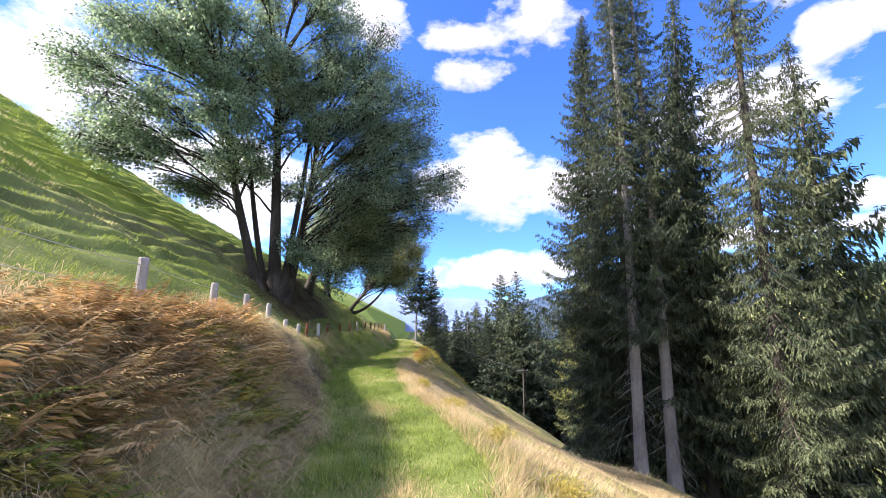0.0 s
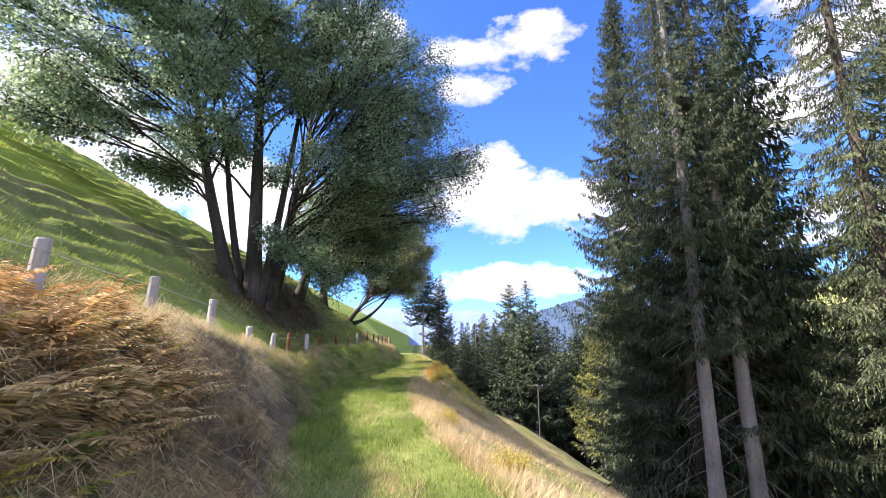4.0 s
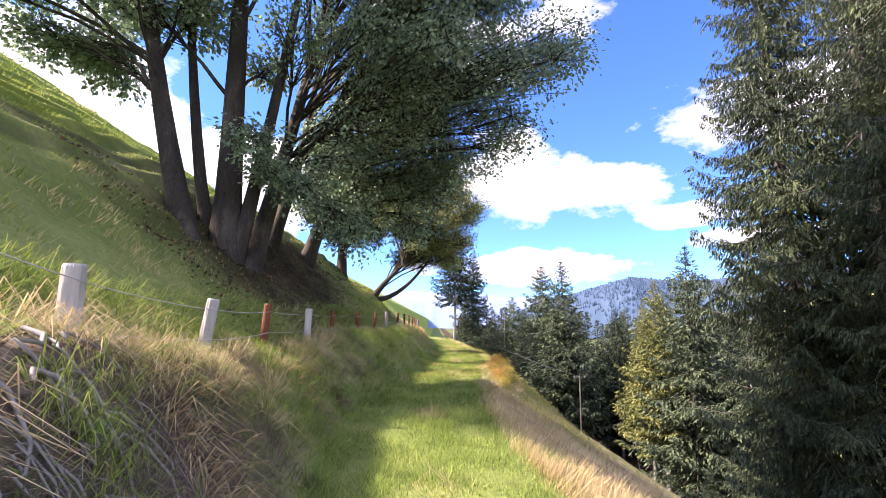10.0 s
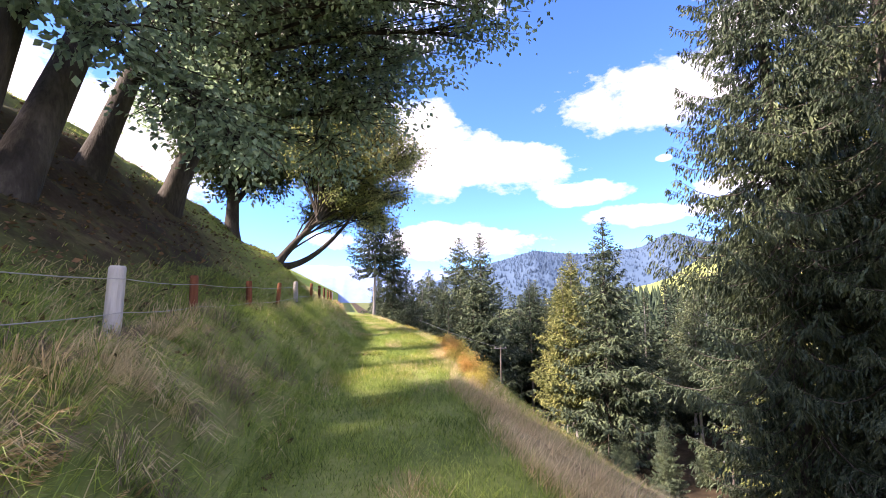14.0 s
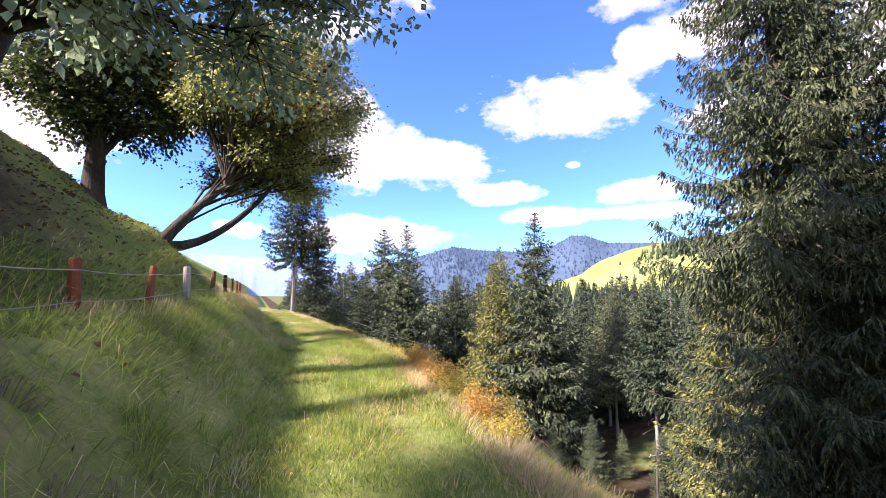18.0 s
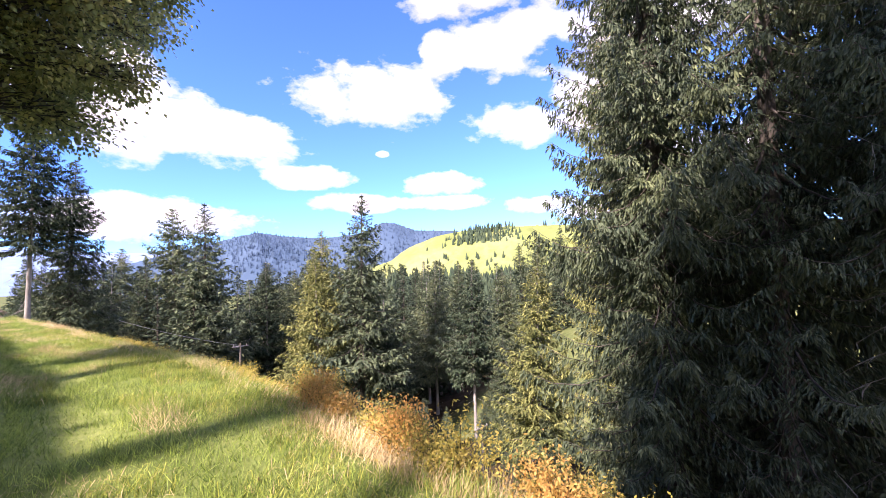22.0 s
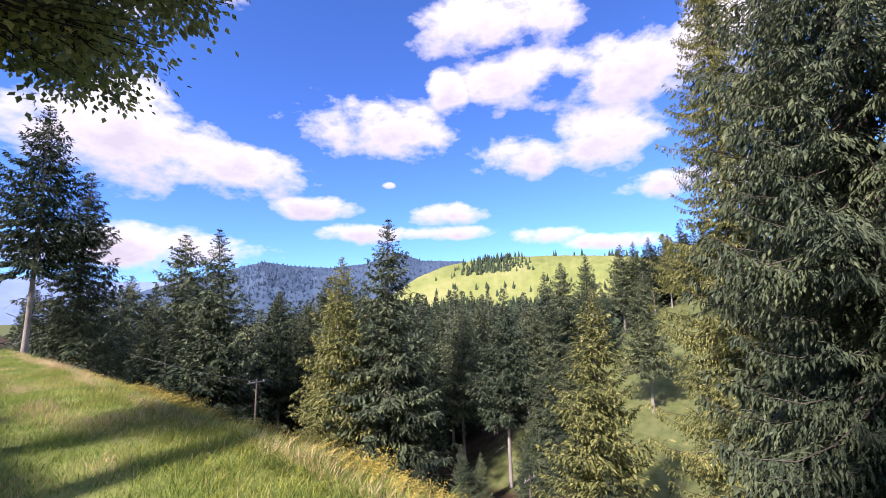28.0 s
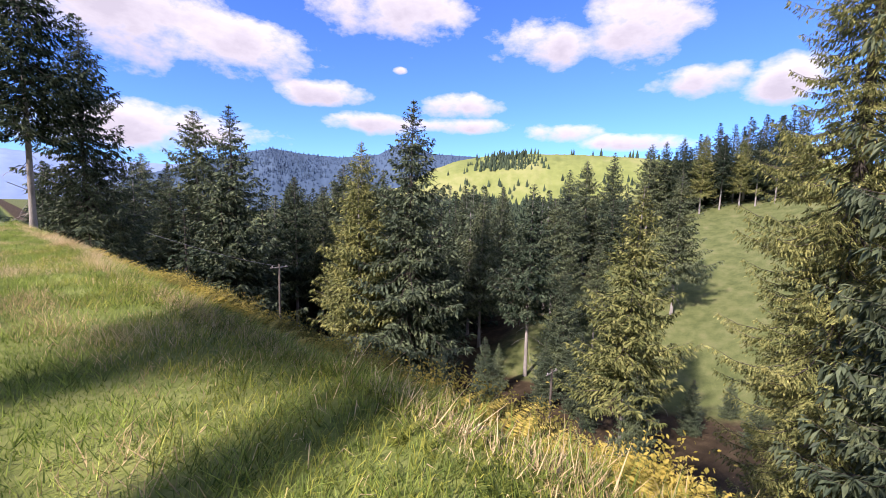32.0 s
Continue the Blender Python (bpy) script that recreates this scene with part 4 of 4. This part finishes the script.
    # the dry slope below the track
    n = 150000
    y = near_y(n, g, -2, 62, 1.0)
    e = 0.05 + 13 * g.random(n) ** 1.6
    x = path_x(y) + 1.15 + e
    h = g.uniform(0.08, 0.26, n) * (0.5 + lumps(x * 0.9, y * 0.9))
    lean = np.stack([0.45 * h, g.normal(0, 0.15, n) * h, -0.2 * h], 1)
    green = lumps(x * 0.5 + 5, y * 0.5) + np.interp(y, [10, 24, 31, 38, 44], [-0.2, -0.1, 0.40, 0.40, 0.1]) > g.uniform(0.35, 0.85, n)
    for pick, mat, nm, text in ((green, M_GRASS, "slope_grass", "green grass on the slope below the track"), (~green, M_STRAW, "slope_straw", "long dry grass on the slope below the track")):
        m = pick.nonzero()[0]
        stuff(nm, *blades(on_land(x[m], y[m]), h[m], g.uniform(0.006, 0.014, len(m)), lean[m], 0.35, g), mat, text, "grass")


M_MEADOW = ramp_mat("hill_grass_blades", [(0.13, 0.205, 0.036), (0.22, 0.315, 0.056), (0.35, 0.41, 0.10)], 0.35, 3, 0.6, 0, 0.4, 0.35, 0.25)
grass_cover()


def tussocks(name, places, size, count, material, label, seed):
    """Fountains of long bent stalks, one round each place (x, y)."""
    g = np.random.default_rng(seed)
    x0, y0 = np.array(places).T
    i = np.repeat(np.arange(len(x0)), count)
    a, q = g.uniform(0, 2 * np.pi, len(i)), g.uniform(0.1, 1.0, len(i))
    x, y = x0[i] + 0.07 * np.cos(a), y0[i] + 0.07 * np.sin(a)
    way = np.stack([np.cos(a) * q + 0.35, np.sin(a) * q, 1.25 - 0.7 * q], 1)
    way /= np.linalg.norm(way, axis=1)[:, None]
    L = size * g.uniform(0.55, 1.15, len(i)) * g.uniform(0.7, 1.2, len(x0))[i]
    stuff(name, *curved(on_land(x, y), way, L, g.uniform(0.003, 0.006, len(i)), g, 0.85), material, label, "grass")


def tussock_places(n, ys, ds, seed):
    g = np.random.default_rng(seed)
    y = g.uniform(*ys, n)
    return np.stack([path_x(y) + g.uniform(*ds, n), y], 1)


tussocks("straw_tussock", tussock_places(34, (15.5, 22.5), (-2.8, -1.7), 31), 0.40, 85, M_STRAW, "fountain-like tufts of pale dead grass on the bank", 32)
tussocks("brown_tussock", tussock_places(60, (14, 24), (-2.7, -1.4), 39), 0.32, 80, M_STALK, "low tufts of grey-brown dead grass on the bank", 40)
tussocks("brown_tussock", tussock_places(70, (8.2, 11.6), (-2.75, -1.5), 43), 0.34, 70, M_STALK, "tangled grey-brown dead grass on the face of the bank", 44)
tussocks("straw_tussock", tussock_places(44, (8.2, 11.5), (-2.75, -1.6), 45), 0.36, 60, M_STRAW, "pale dead grass hanging over the face of the bank", 46)
tussocks("green_tussock", tussock_places(150, (13.5, 34), (-2.9, -1.3), 33), 0.36, 60, M_GRASS, "green grass tufts on the shaded bank", 34)
tussocks("straw_tussock", tussock_places(70, (2, 27), (1.25, 2.3), 35), 0.48, 60, M_STRAW, "fountain-like tufts of pale dead grass below the track", 36)
tussocks("straw_tussock", tussock_places(26, (1.5, 9.5), (-3.1, -2.5), 37), 0.62, 80, M_STRAW, "long dead grass hanging over the lip of the bank", 38)


def fronds(P, way, L, rng):
    """Arching fern fronds: a stalk with paired leaflets that grow shorter to the tip."""
    V, D, S = [], [], []
    for p, w, l in zip(P, way, L):
        s = np.repeat(np.linspace(0.10, 1.0, 22), 2)
        flat = np.array([w[0], w[1], 0]) / (math.hypot(w[0], w[1]) + 1e-6)
        side = np.array([-flat[1], flat[0], 0])
        at = p + w * (l * s)[:, None] - np.array([0, 0, 0.42 * l]) * (s ** 2)[:, None] + flat * (0.22 * l * s ** 2)[:, None]
        sign = np.tile([-1.0, 1.0], 22)
        V.append(at)
        D.append(side * sign[:, None] + flat * 0.4 + np.array([0, 0, -0.2]) + rng.normal(0, 0.09, (44, 3)))
        S.append(0.26 * l * np.sin(np.clip(0.3 + 0.8 * (1 - s), 0, 1) * np.pi * 0.5) * (1.05 - s) ** 0.6 + 0.01)
    P, D, S = np.concatenate(V), np.concatenate(D), np.concatenate(S)
    D /= np.linalg.norm(D, axis=1)[:, None]
    return kites(P, D, S, S * 0.20 + 0.004, 0.15, rng, np.array([0, 0, 1.0]) + rng.normal(0, 0.35, D.shape))


def fern_patch(name, n, ys, ds, length, material, label, seed, side=1, clump=0.45, rise=(0.5, 1.0)):
    g = np.random.default_rng(seed)
    y = g.uniform(*ys, 6 * n)
    x = path_x(y) + g.uniform(*ds, 6 * n)
    keep = (lumps(x * 0.8 + seed, y * 0.8) > clump).nonzero()[0][:n]
    x, y = x[keep], y[keep]
    way = np.stack([side * g.uniform(0.1, 0.9, len(x)), g.normal(0, 0.55, len(x)), g.uniform(*rise, len(x))], 1)
    way /= np.linalg.norm(way, axis=1)[:, None]
    stuff(name, *fronds(on_land(x, y), way, g.uniform(*length, len(x)), g), material, label, "fern")


fern_patch("brown_fern", 480, (1.0, 9.2), (-3.4, -2.2), (0.4, 0.8), M_FERN, "withered brown bracken on the bank", 61, clump=0.35, rise=(0.4, 1.0))
fern_patch("brown_fern", 330, (1.5, 8.8), (-3.5, -2.3), (0.5, 0.95), M_FERN_O, "tall orange-brown bracken on the top of the bank", 68, clump=0.36, rise=(1.1, 2.4))
fern_patch("yellow_fern", 220, (0.5, 9.0), (-2.9, -1.9), (0.35, 0.65), M_FERN_Y, "yellowing ferns on the bank", 62)
fern_patch("green_fern", 90, (0.5, 7.5), (-2.6, -1.6), (0.35, 0.7), M_FERN_G, "green ferns at the foot of the bank", 63)
fern_patch("brown_fern", 80, (8.6, 11.4), (-2.5, -1.6), (0.16, 0.34), M_FERN_O, "small withered bracken fronds on the face of the bank", 71, clump=0.2)
fern_patch("brown_fern", 50, (13, 22), (-2.1, -1.5), (0.18, 0.32), M_FERN, "withered brown ferns at the foot of the bank", 64, clump=0.6)
fern_patch("brown_fern", 260, (36, 52), (-2.6, -1.5), (0.3, 0.55), M_FERN, "withered orange-brown bracken on the bank", 65)
fern_patch("yellow_fern", 560, (30, 48), (2.3, 4.6), (0.28, 0.48), M_FERN_Y, "yellow bracken on the slope below the track", 66, clump=0.42)
fern_patch("yellow_fern", 700, (31.5, 47), (1.5, 2.6), (0.24, 0.42), M_FERN_Y, "low yellow bracken along the lower edge of the track", 69, clump=0.38)
fern_patch("green_fern", 300, (31.5, 40), (0.85, 1.6), (0.14, 0.26), M_FERN_G, "olive-green bracken at the lower edge of the track", 70, clump=0.35)
fern_patch("green_fern", 420, (31, 46), (2.2, 4.8), (0.28, 0.5), M_BRACKEN := ramp_mat("green_bracken", [(0.09, 0.10, 0.02), (0.16, 0.17, 0.035), (0.24, 0.24, 0.06)], 0.6, 4, 0.7, 0, 0.4, 0.35, 0.2), "green-yellow bracken on the slope below the track", 67, clump=0.4)


def shrub(x, y, h, r, material, seed, label):
    g = np.random.default_rng(seed)
    bush = new("shrub")
    bush.matrix_world = pose(x, y, float(land(x, y)))
    stems, P = [], []
    for _ in range(int(16 + 10 * r)):
        a, q = g.uniform(0, 6.28), r * math.sqrt(g.random())
        tip = np.array([q * math.cos(a), q * math.sin(a), h * g.uniform(0.5, 1.05) * (1 - 0.35 * q / r)])
        s = np.linspace(0, 1, 5)[:, None]
        line = tip * s * [1, 1, 0] * 0.9 + np.array([0, 0, 1]) * tip[2] * np.sin(s * 1.4) + np.array([tip[0], tip[1], 0]) * 0.1 * s - np.array([0, 0, 0.05])
        stems.append(tube(line, np.linspace(0.006, 0.002, 5), 3))
        m = int(170 * g.uniform(0.6, 1.3))
        u = g.uniform(0.2, 1.05, m)
        P.append(np.stack([np.interp(u, s[:, 0], line[:, k]) for k in range(3)], 1) + g.normal(0, 0.07, (m, 3)))
    P = np.concatenate(P)
    P[:, 2] = np.maximum(P[:, 2], -0.02)
    D = g.normal(size=P.shape) + [0, 0, 0.2]
    D /= np.linalg.norm(D, axis=1)[:, None]
    L = g.uniform(0.022, 0.045, len(P))
    tagged(child("stalkwork", mesh_from("stalkwork", *joined(stems), M_BARK, True), bush), kind="stuff")
    child("foliage", mesh_from("foliage", *kites(P, D, L, L * 0.5, rng=g), material), bush)
    return tagged(bush, label, "shrub", "autumn shrubs along the slope")


def shrubs():
    g = np.random.default_rng(77)
    for n in range(34):
        y = 25.2 + n * 0.55 + g.normal(0, 0.2)
        d = 1.55 + 0.5 * g.random() + 0.3 * (y > 31)
        orange = n in (1, 4, 7, 8)
        shrub(float(path_x(y)) + d, y, g.uniform(0.5, 0.8) * (0.9 if y < 30 else 0.42), g.uniform(0.32, 0.5), M_ORANGE if orange else M_HERB if n % 3 else M_FERN_Y, 300 + n,
              "low shrub with orange-red autumn leaves on the slope edge" if orange else "low shrub with olive-green leaves on the slope edge" if n % 3 else "low shrub with yellow autumn leaves on the slope edge")
    for n, (y, d) in enumerate(((4.5, 1.9), (6.0, 2.2), (8.4, 2.0), (11.5, 2.1), (15, 1.9))):
        shrub(float(path_x(y)) + d, y, 0.35, 0.4, M_FERN_Y, 400 + n, "small yellow herb clump at the track's lower edge")


M_HERB = ramp_mat("olive_herb_leaves", [(0.13, 0.125, 0.03), (0.21, 0.20, 0.05), (0.31, 0.28, 0.08)], 0.7, 4, 0.65, 0, 0.4, 0.35, 0.25)
M_ORANGE = ramp_mat("orange_leaves", [(0.34, 0.20, 0.06), (0.50, 0.32, 0.09), (0.60, 0.44, 0.14)], 0.7, 4, 0.6, 0, 0.4, 0.35, 0.3)
shrubs()


# exposed roots in the broken part of the bank
def roots():
    g = np.random.default_rng(90)
    for n in range(58):
        y = g.uniform(10.2, 14.6)
        x0 = float(path_x(y)) - g.uniform(1.9, 2.5)
        s = np.linspace(0, 1, 8)
        xs, ys = x0 + 0.6 * s * g.uniform(0.3, 1.1) + 0.06 * np.sin(9 * s + n), y + g.normal(0, 0.4) * s + 0.08 * np.cos(8 * s + n)
        pts = np.stack([xs, ys, land(xs, ys) + 0.03 + 0.07 * np.sin(s * np.pi) * g.random()], 1)
        r = 0.003 + 0.013 * g.random() ** 2
        tagged(new("root", mesh_from("root", *tube(pts, np.linspace(r, 0.4 * r, 8), 6), M_DEAD, True)), "pale bare root hanging out of the eroded bank", "root", "roots in the bank")


roots()


def clods():
    """Lumps of earth and stones on the broken part of the bank."""
    g = np.random.default_rng(91)
    n = 1500
    y = g.uniform(9.0, 15.5, n)
    x = path_x(y) - g.uniform(1.25, 2.6, n)
    size = 0.008 + 0.030 * g.random(n) ** 2.5
    oct6 = np.array([(1, 0, 0), (0, 1, 0), (-1, 0, 0), (0, -1, 0), (0, 0, 1), (0, 0, -1)], float)
    V = (on_land(x, y, 0.0)[:, None] + oct6[None] * size[:, None, None] * g.uniform(0.6, 1.4, (n, 6, 3))).reshape(-1, 3)
    F = (6 * np.arange(n)[:, None, None] + np.array([(0, 1, 4), (1, 2, 4), (2, 3, 4), (3, 0, 4), (1, 0, 5), (2, 1, 5), (3, 2, 5), (0, 3, 5)])[None]).reshape(-1, 3)
    stuff("soil_clods", V, F, M_EARTH, "loose brown clods and stones on the eroded bank", "soil")


M_EARTH = ramp_mat("bank_earth", [(0.06, 0.045, 0.03), (0.13, 0.095, 0.065), (0.24, 0.19, 0.14)], 3, 20, 0.95, 0.6, 0.35)
clods()


# ---- power line in the valley ----
def pole(x, y, top, arm=0.9):
    z = float(land(x, y))
    p = new("utility_pole")
    p.matrix_world = pose(x, y, z)
    h = max(top - z, 5.0)
    child("shaft", mesh_from("shaft", *tube([(0, 0, -0.4), (0, 0, h * 0.5), (0, 0, h - 0.02), (0, 0, h)], [0.13, 0.11, 0.09, 0.06], 10), M_BARK_D, True), p)
    bm = bmesh.new()
    bmesh.ops.create_cube(bm, size=1, matrix=Matrix.Translation((0, 0, h - 0.35)) @ Matrix.Diagonal((2 * arm, 0.09, 0.11, 1)))
    bmesh.ops.bevel(bm, geom=bm.edges[:], offset=0.015, segments=1, affect="EDGES")
    crossarm = part("crossarm", bm, M_BARK_S, p)
    for u in (-0.8, 0.8):
        child("insulator", mesh_from("insulator", *tube([(u * arm, 0, h - 0.30), (u * arm, 0, h - 0.24), (u * arm, 0, h - 0.18), (u * arm, 0, h - 0.13)], [0.03, 0.055, 0.035, 0.02], 8), M_WIRE, True), crossarm)
    tagged(p, "grey wooden utility pole with a crossarm among the spruces", "utility pole", "utility poles")
    return np.array([x, y, z + h - 0.25])


line_ends = [np.array([-0.3, 62.5, 1.6]), pole(18.8, 73.5, -5.4)]
pole(31.6, 49.6, -12.9)
pts = []
for a, b in zip(line_ends[:-1], line_ends[1:]):
    for u in np.linspace(0, 1, 12):
        pts.append(a * (1 - u) + b * u - np.array([0, 0, 1.6]) * 4 * u * (1 - u) * 0.35)
tagged(new("power_cable", mesh_from("power_cable", *tube(pts, np.full(len(pts), 0.018), 5), M_WIRE, True)), "grey cable sagging between the poles of the valley", "cable")


# ---- the country beyond the valley ----
def ridge(name, stops, foot, dist, material, label, seed):
    """A range of hills: azimuth and elevation of its crest, seen from the track, at one distance."""
    g = np.random.default_rng(seed)
    az = np.linspace(stops[0][0], stops[-1][0], 260)
    el = np.interp(az, [s[0] for s in stops], [s[1] for s in stops]) + 0.12 * (lumps(az * 0.7 + seed, az * 0) - 0.5) + 0.10 * (lumps(az * 3.1 + seed, az * 0) - 0.5)
    rows = []
    for depth, share in ((0.80, 0.0), (0.86, 0.45), (0.93, 0.8), (1.0, 1.0), (1.1, 0.9), (1.3, 0.2)):
        r = dist * depth
        z = foot + (1.4 + dist * np.tan(np.radians(el)) - foot) * share
        rows.append(np.stack([r * np.sin(np.radians(az)), 20 + r * np.cos(np.radians(az)), z + (dist * 0.004 * (lumps(az * 2 + depth * 40, az * 0 + depth * 9) - 0.5) if 0 < share < 1 else 0)], 1))
    V = np.concatenate(rows)
    n = len(az)
    i, j = np.meshgrid(np.arange(len(rows) - 1), np.arange(n - 1), indexing="ij")
    k = i * n + j
    F = np.stack([k, k + 1, k + n + 1, k + n], -1).reshape(-1, 4)
    tagged(new(name, mesh_from(name, V, F, material, True)), label, "hills", kind="structure")


def cone_wood(name, P, H, material, label, seed):
    """Many small far spruces in one mesh: six-sided, two-tiered cones."""
    g = np.random.default_rng(seed)
    n = len(P)
    a = np.linspace(0, 2 * np.pi, 6, endpoint=False)
    ring = np.stack([np.cos(a), np.sin(a), 0 * a], 1)
    turn = g.uniform(0.75, 1.25, (n, 6, 1))
    low = P[:, None] + ring * (0.17 * H)[:, None, None] * turn + np.array([0, 0, 0.08]) * H[:, None, None]
    mid = P[:, None] + ring * (0.11 * H)[:, None, None] * turn + np.array([0, 0, 0.52]) * H[:, None, None]
    top = P + np.stack([0 * H, 0 * H, H], 1)
    V = np.concatenate([low, mid, top[:, None]], 1).reshape(-1, 3)
    k = 13 * np.arange(n)[:, None]
    F = []
    for j in range(6):
        q = (j + 1) % 6
        F += [k + [j, q, 6 + q], k + [j, 6 + q, 6 + j], k + [6 + j, 6 + q, 12]]
    tagged(new(name, mesh_from(name, V, np.concatenate(F), material)), label, "woods", kind="stuff")


# the farthest hills: haze is painted in as pale blue
ridge("backdrop_1", [(-60, 1.0), (-20, 3.2), (-10, 4.3), (0, 4.0), (12, 3.4), (20, 3.8), (27, 4.4), (60, 3.0)], -60, 2600, M_HAZE_HILLS := ramp_mat("haze_tinted_hills", [(0.16, 0.24, 0.44), (0.19, 0.28, 0.48), (0.23, 0.32, 0.52)], 0.004, 0.03, 1.0, 0, spec=0.0), "pale hills on the horizon, tinted blue for haze", 3)
GREEN_HILL = [(37, 1.0), (41, 2.2), (44, 4.2), (47, 5.4), (51, 6.1), (56, 6.5), (62, 6.5), (67, 6.2), (73, 5.6), (80, 5.2), (95, 4.5)]
ridge("backdrop_3", GREEN_HILL, -25, 400, ramp_mat("bright_far_meadow", [(0.13, 0.165, 0.055), (0.185, 0.225, 0.075), (0.26, 0.275, 0.12)], 0.02, 0.15, 0.95, 0, spec=0.1), "bright green meadow hill across the valley", 4)
ridge("backdrop_2", [(10, 1.5), (17, 3.8), (21, 5.0), (25, 6.1), (28, 5.6), (33, 5.4), (38, 6.0), (40.5, 7.4), (42.5, 7.3), (45, 6.4), (52, 6.0), (70, 4.0)], -40, 1150, M_HAZE_WOODS, "wooded hills beyond the valley, tinted blue for haze", 5)


def far_woods():
    g = np.random.default_rng(8)
    # trees along the far ridge, in the same haze-blue colour
    az = np.concatenate([g.uniform(14, 50, 1500), g.uniform(22, 30, 500)])
    stops = [(10, 1.5), (17, 3.8), (21, 5.0), (25, 6.1), (28, 5.6), (33, 5.4), (38, 6.0), (40.5, 7.4), (42.5, 7.3), (45, 6.4), (52, 6.0), (70, 4.0)]
    el = np.interp(az, [s[0] for s in stops], [s[1] for s in stops])
    share = g.random(len(az)) ** 0.7
    r = 1150 * (0.84 + 0.16 * share)
    z = -40 + (1.4 + 1150 * np.tan(np.radians(el)) + 40) * np.interp(share, [0, 0.1, 0.55, 1], [0.3, 0.45, 0.8, 1.0])
    cone_wood("far_spruces", np.stack([r * np.sin(np.radians(az)), 20 + r * np.cos(np.radians(az)), z - 5], 1), g.uniform(7, 12, len(az)), M_HAZE_WOODS, "spruce woods on the far ridge, tinted blue-grey for haze", 9)
    # woods in front of and on the bright green hill
    az = g.uniform(14, 84, 2600)
    r = g.uniform(175, 300, 2600)
    x, y = r * np.sin(np.radians(az)), r * np.cos(np.radians(az))
    P = on_land(x, y, 0.5)
    H = g.uniform(9, 16, 2600)
    keep = P[:, 2] + H < 1.4 + r * math.tan(radians(2.2))
    cone_wood("far_spruces", P[keep], H[keep], M_WOODS, "dark spruce wood at the foot of the green hill", 10)
    # on the green hill: a wood on its crest, single trees and hedges
    az = np.r_[g.normal(53.5, 2.2, 240), g.uniform(60, 72, 14), g.uniform(46, 70, 46)]
    up = np.r_[g.uniform(0.78, 1.0, 240), np.ones(14), g.uniform(0.35, 0.7, 46)]
    el = np.interp(az, [q[0] for q in GREEN_HILL], [q[1] for q in GREEN_HILL])
    r = 400 * np.interp(up, [0, 0.45, 0.8, 1.0], [0.80, 0.86, 0.93, 1.0])
    z = -25 + (1.4 + 400 * np.tan(np.radians(el)) + 25) * up
    cone_wood("far_spruces", np.stack([r * np.sin(np.radians(az)), 20 + r * np.cos(np.radians(az)), z - 1.0], 1), g.uniform(4, 8, len(az)), M_WOODS, "groups of trees on the bright green hill", 11)


far_woods()
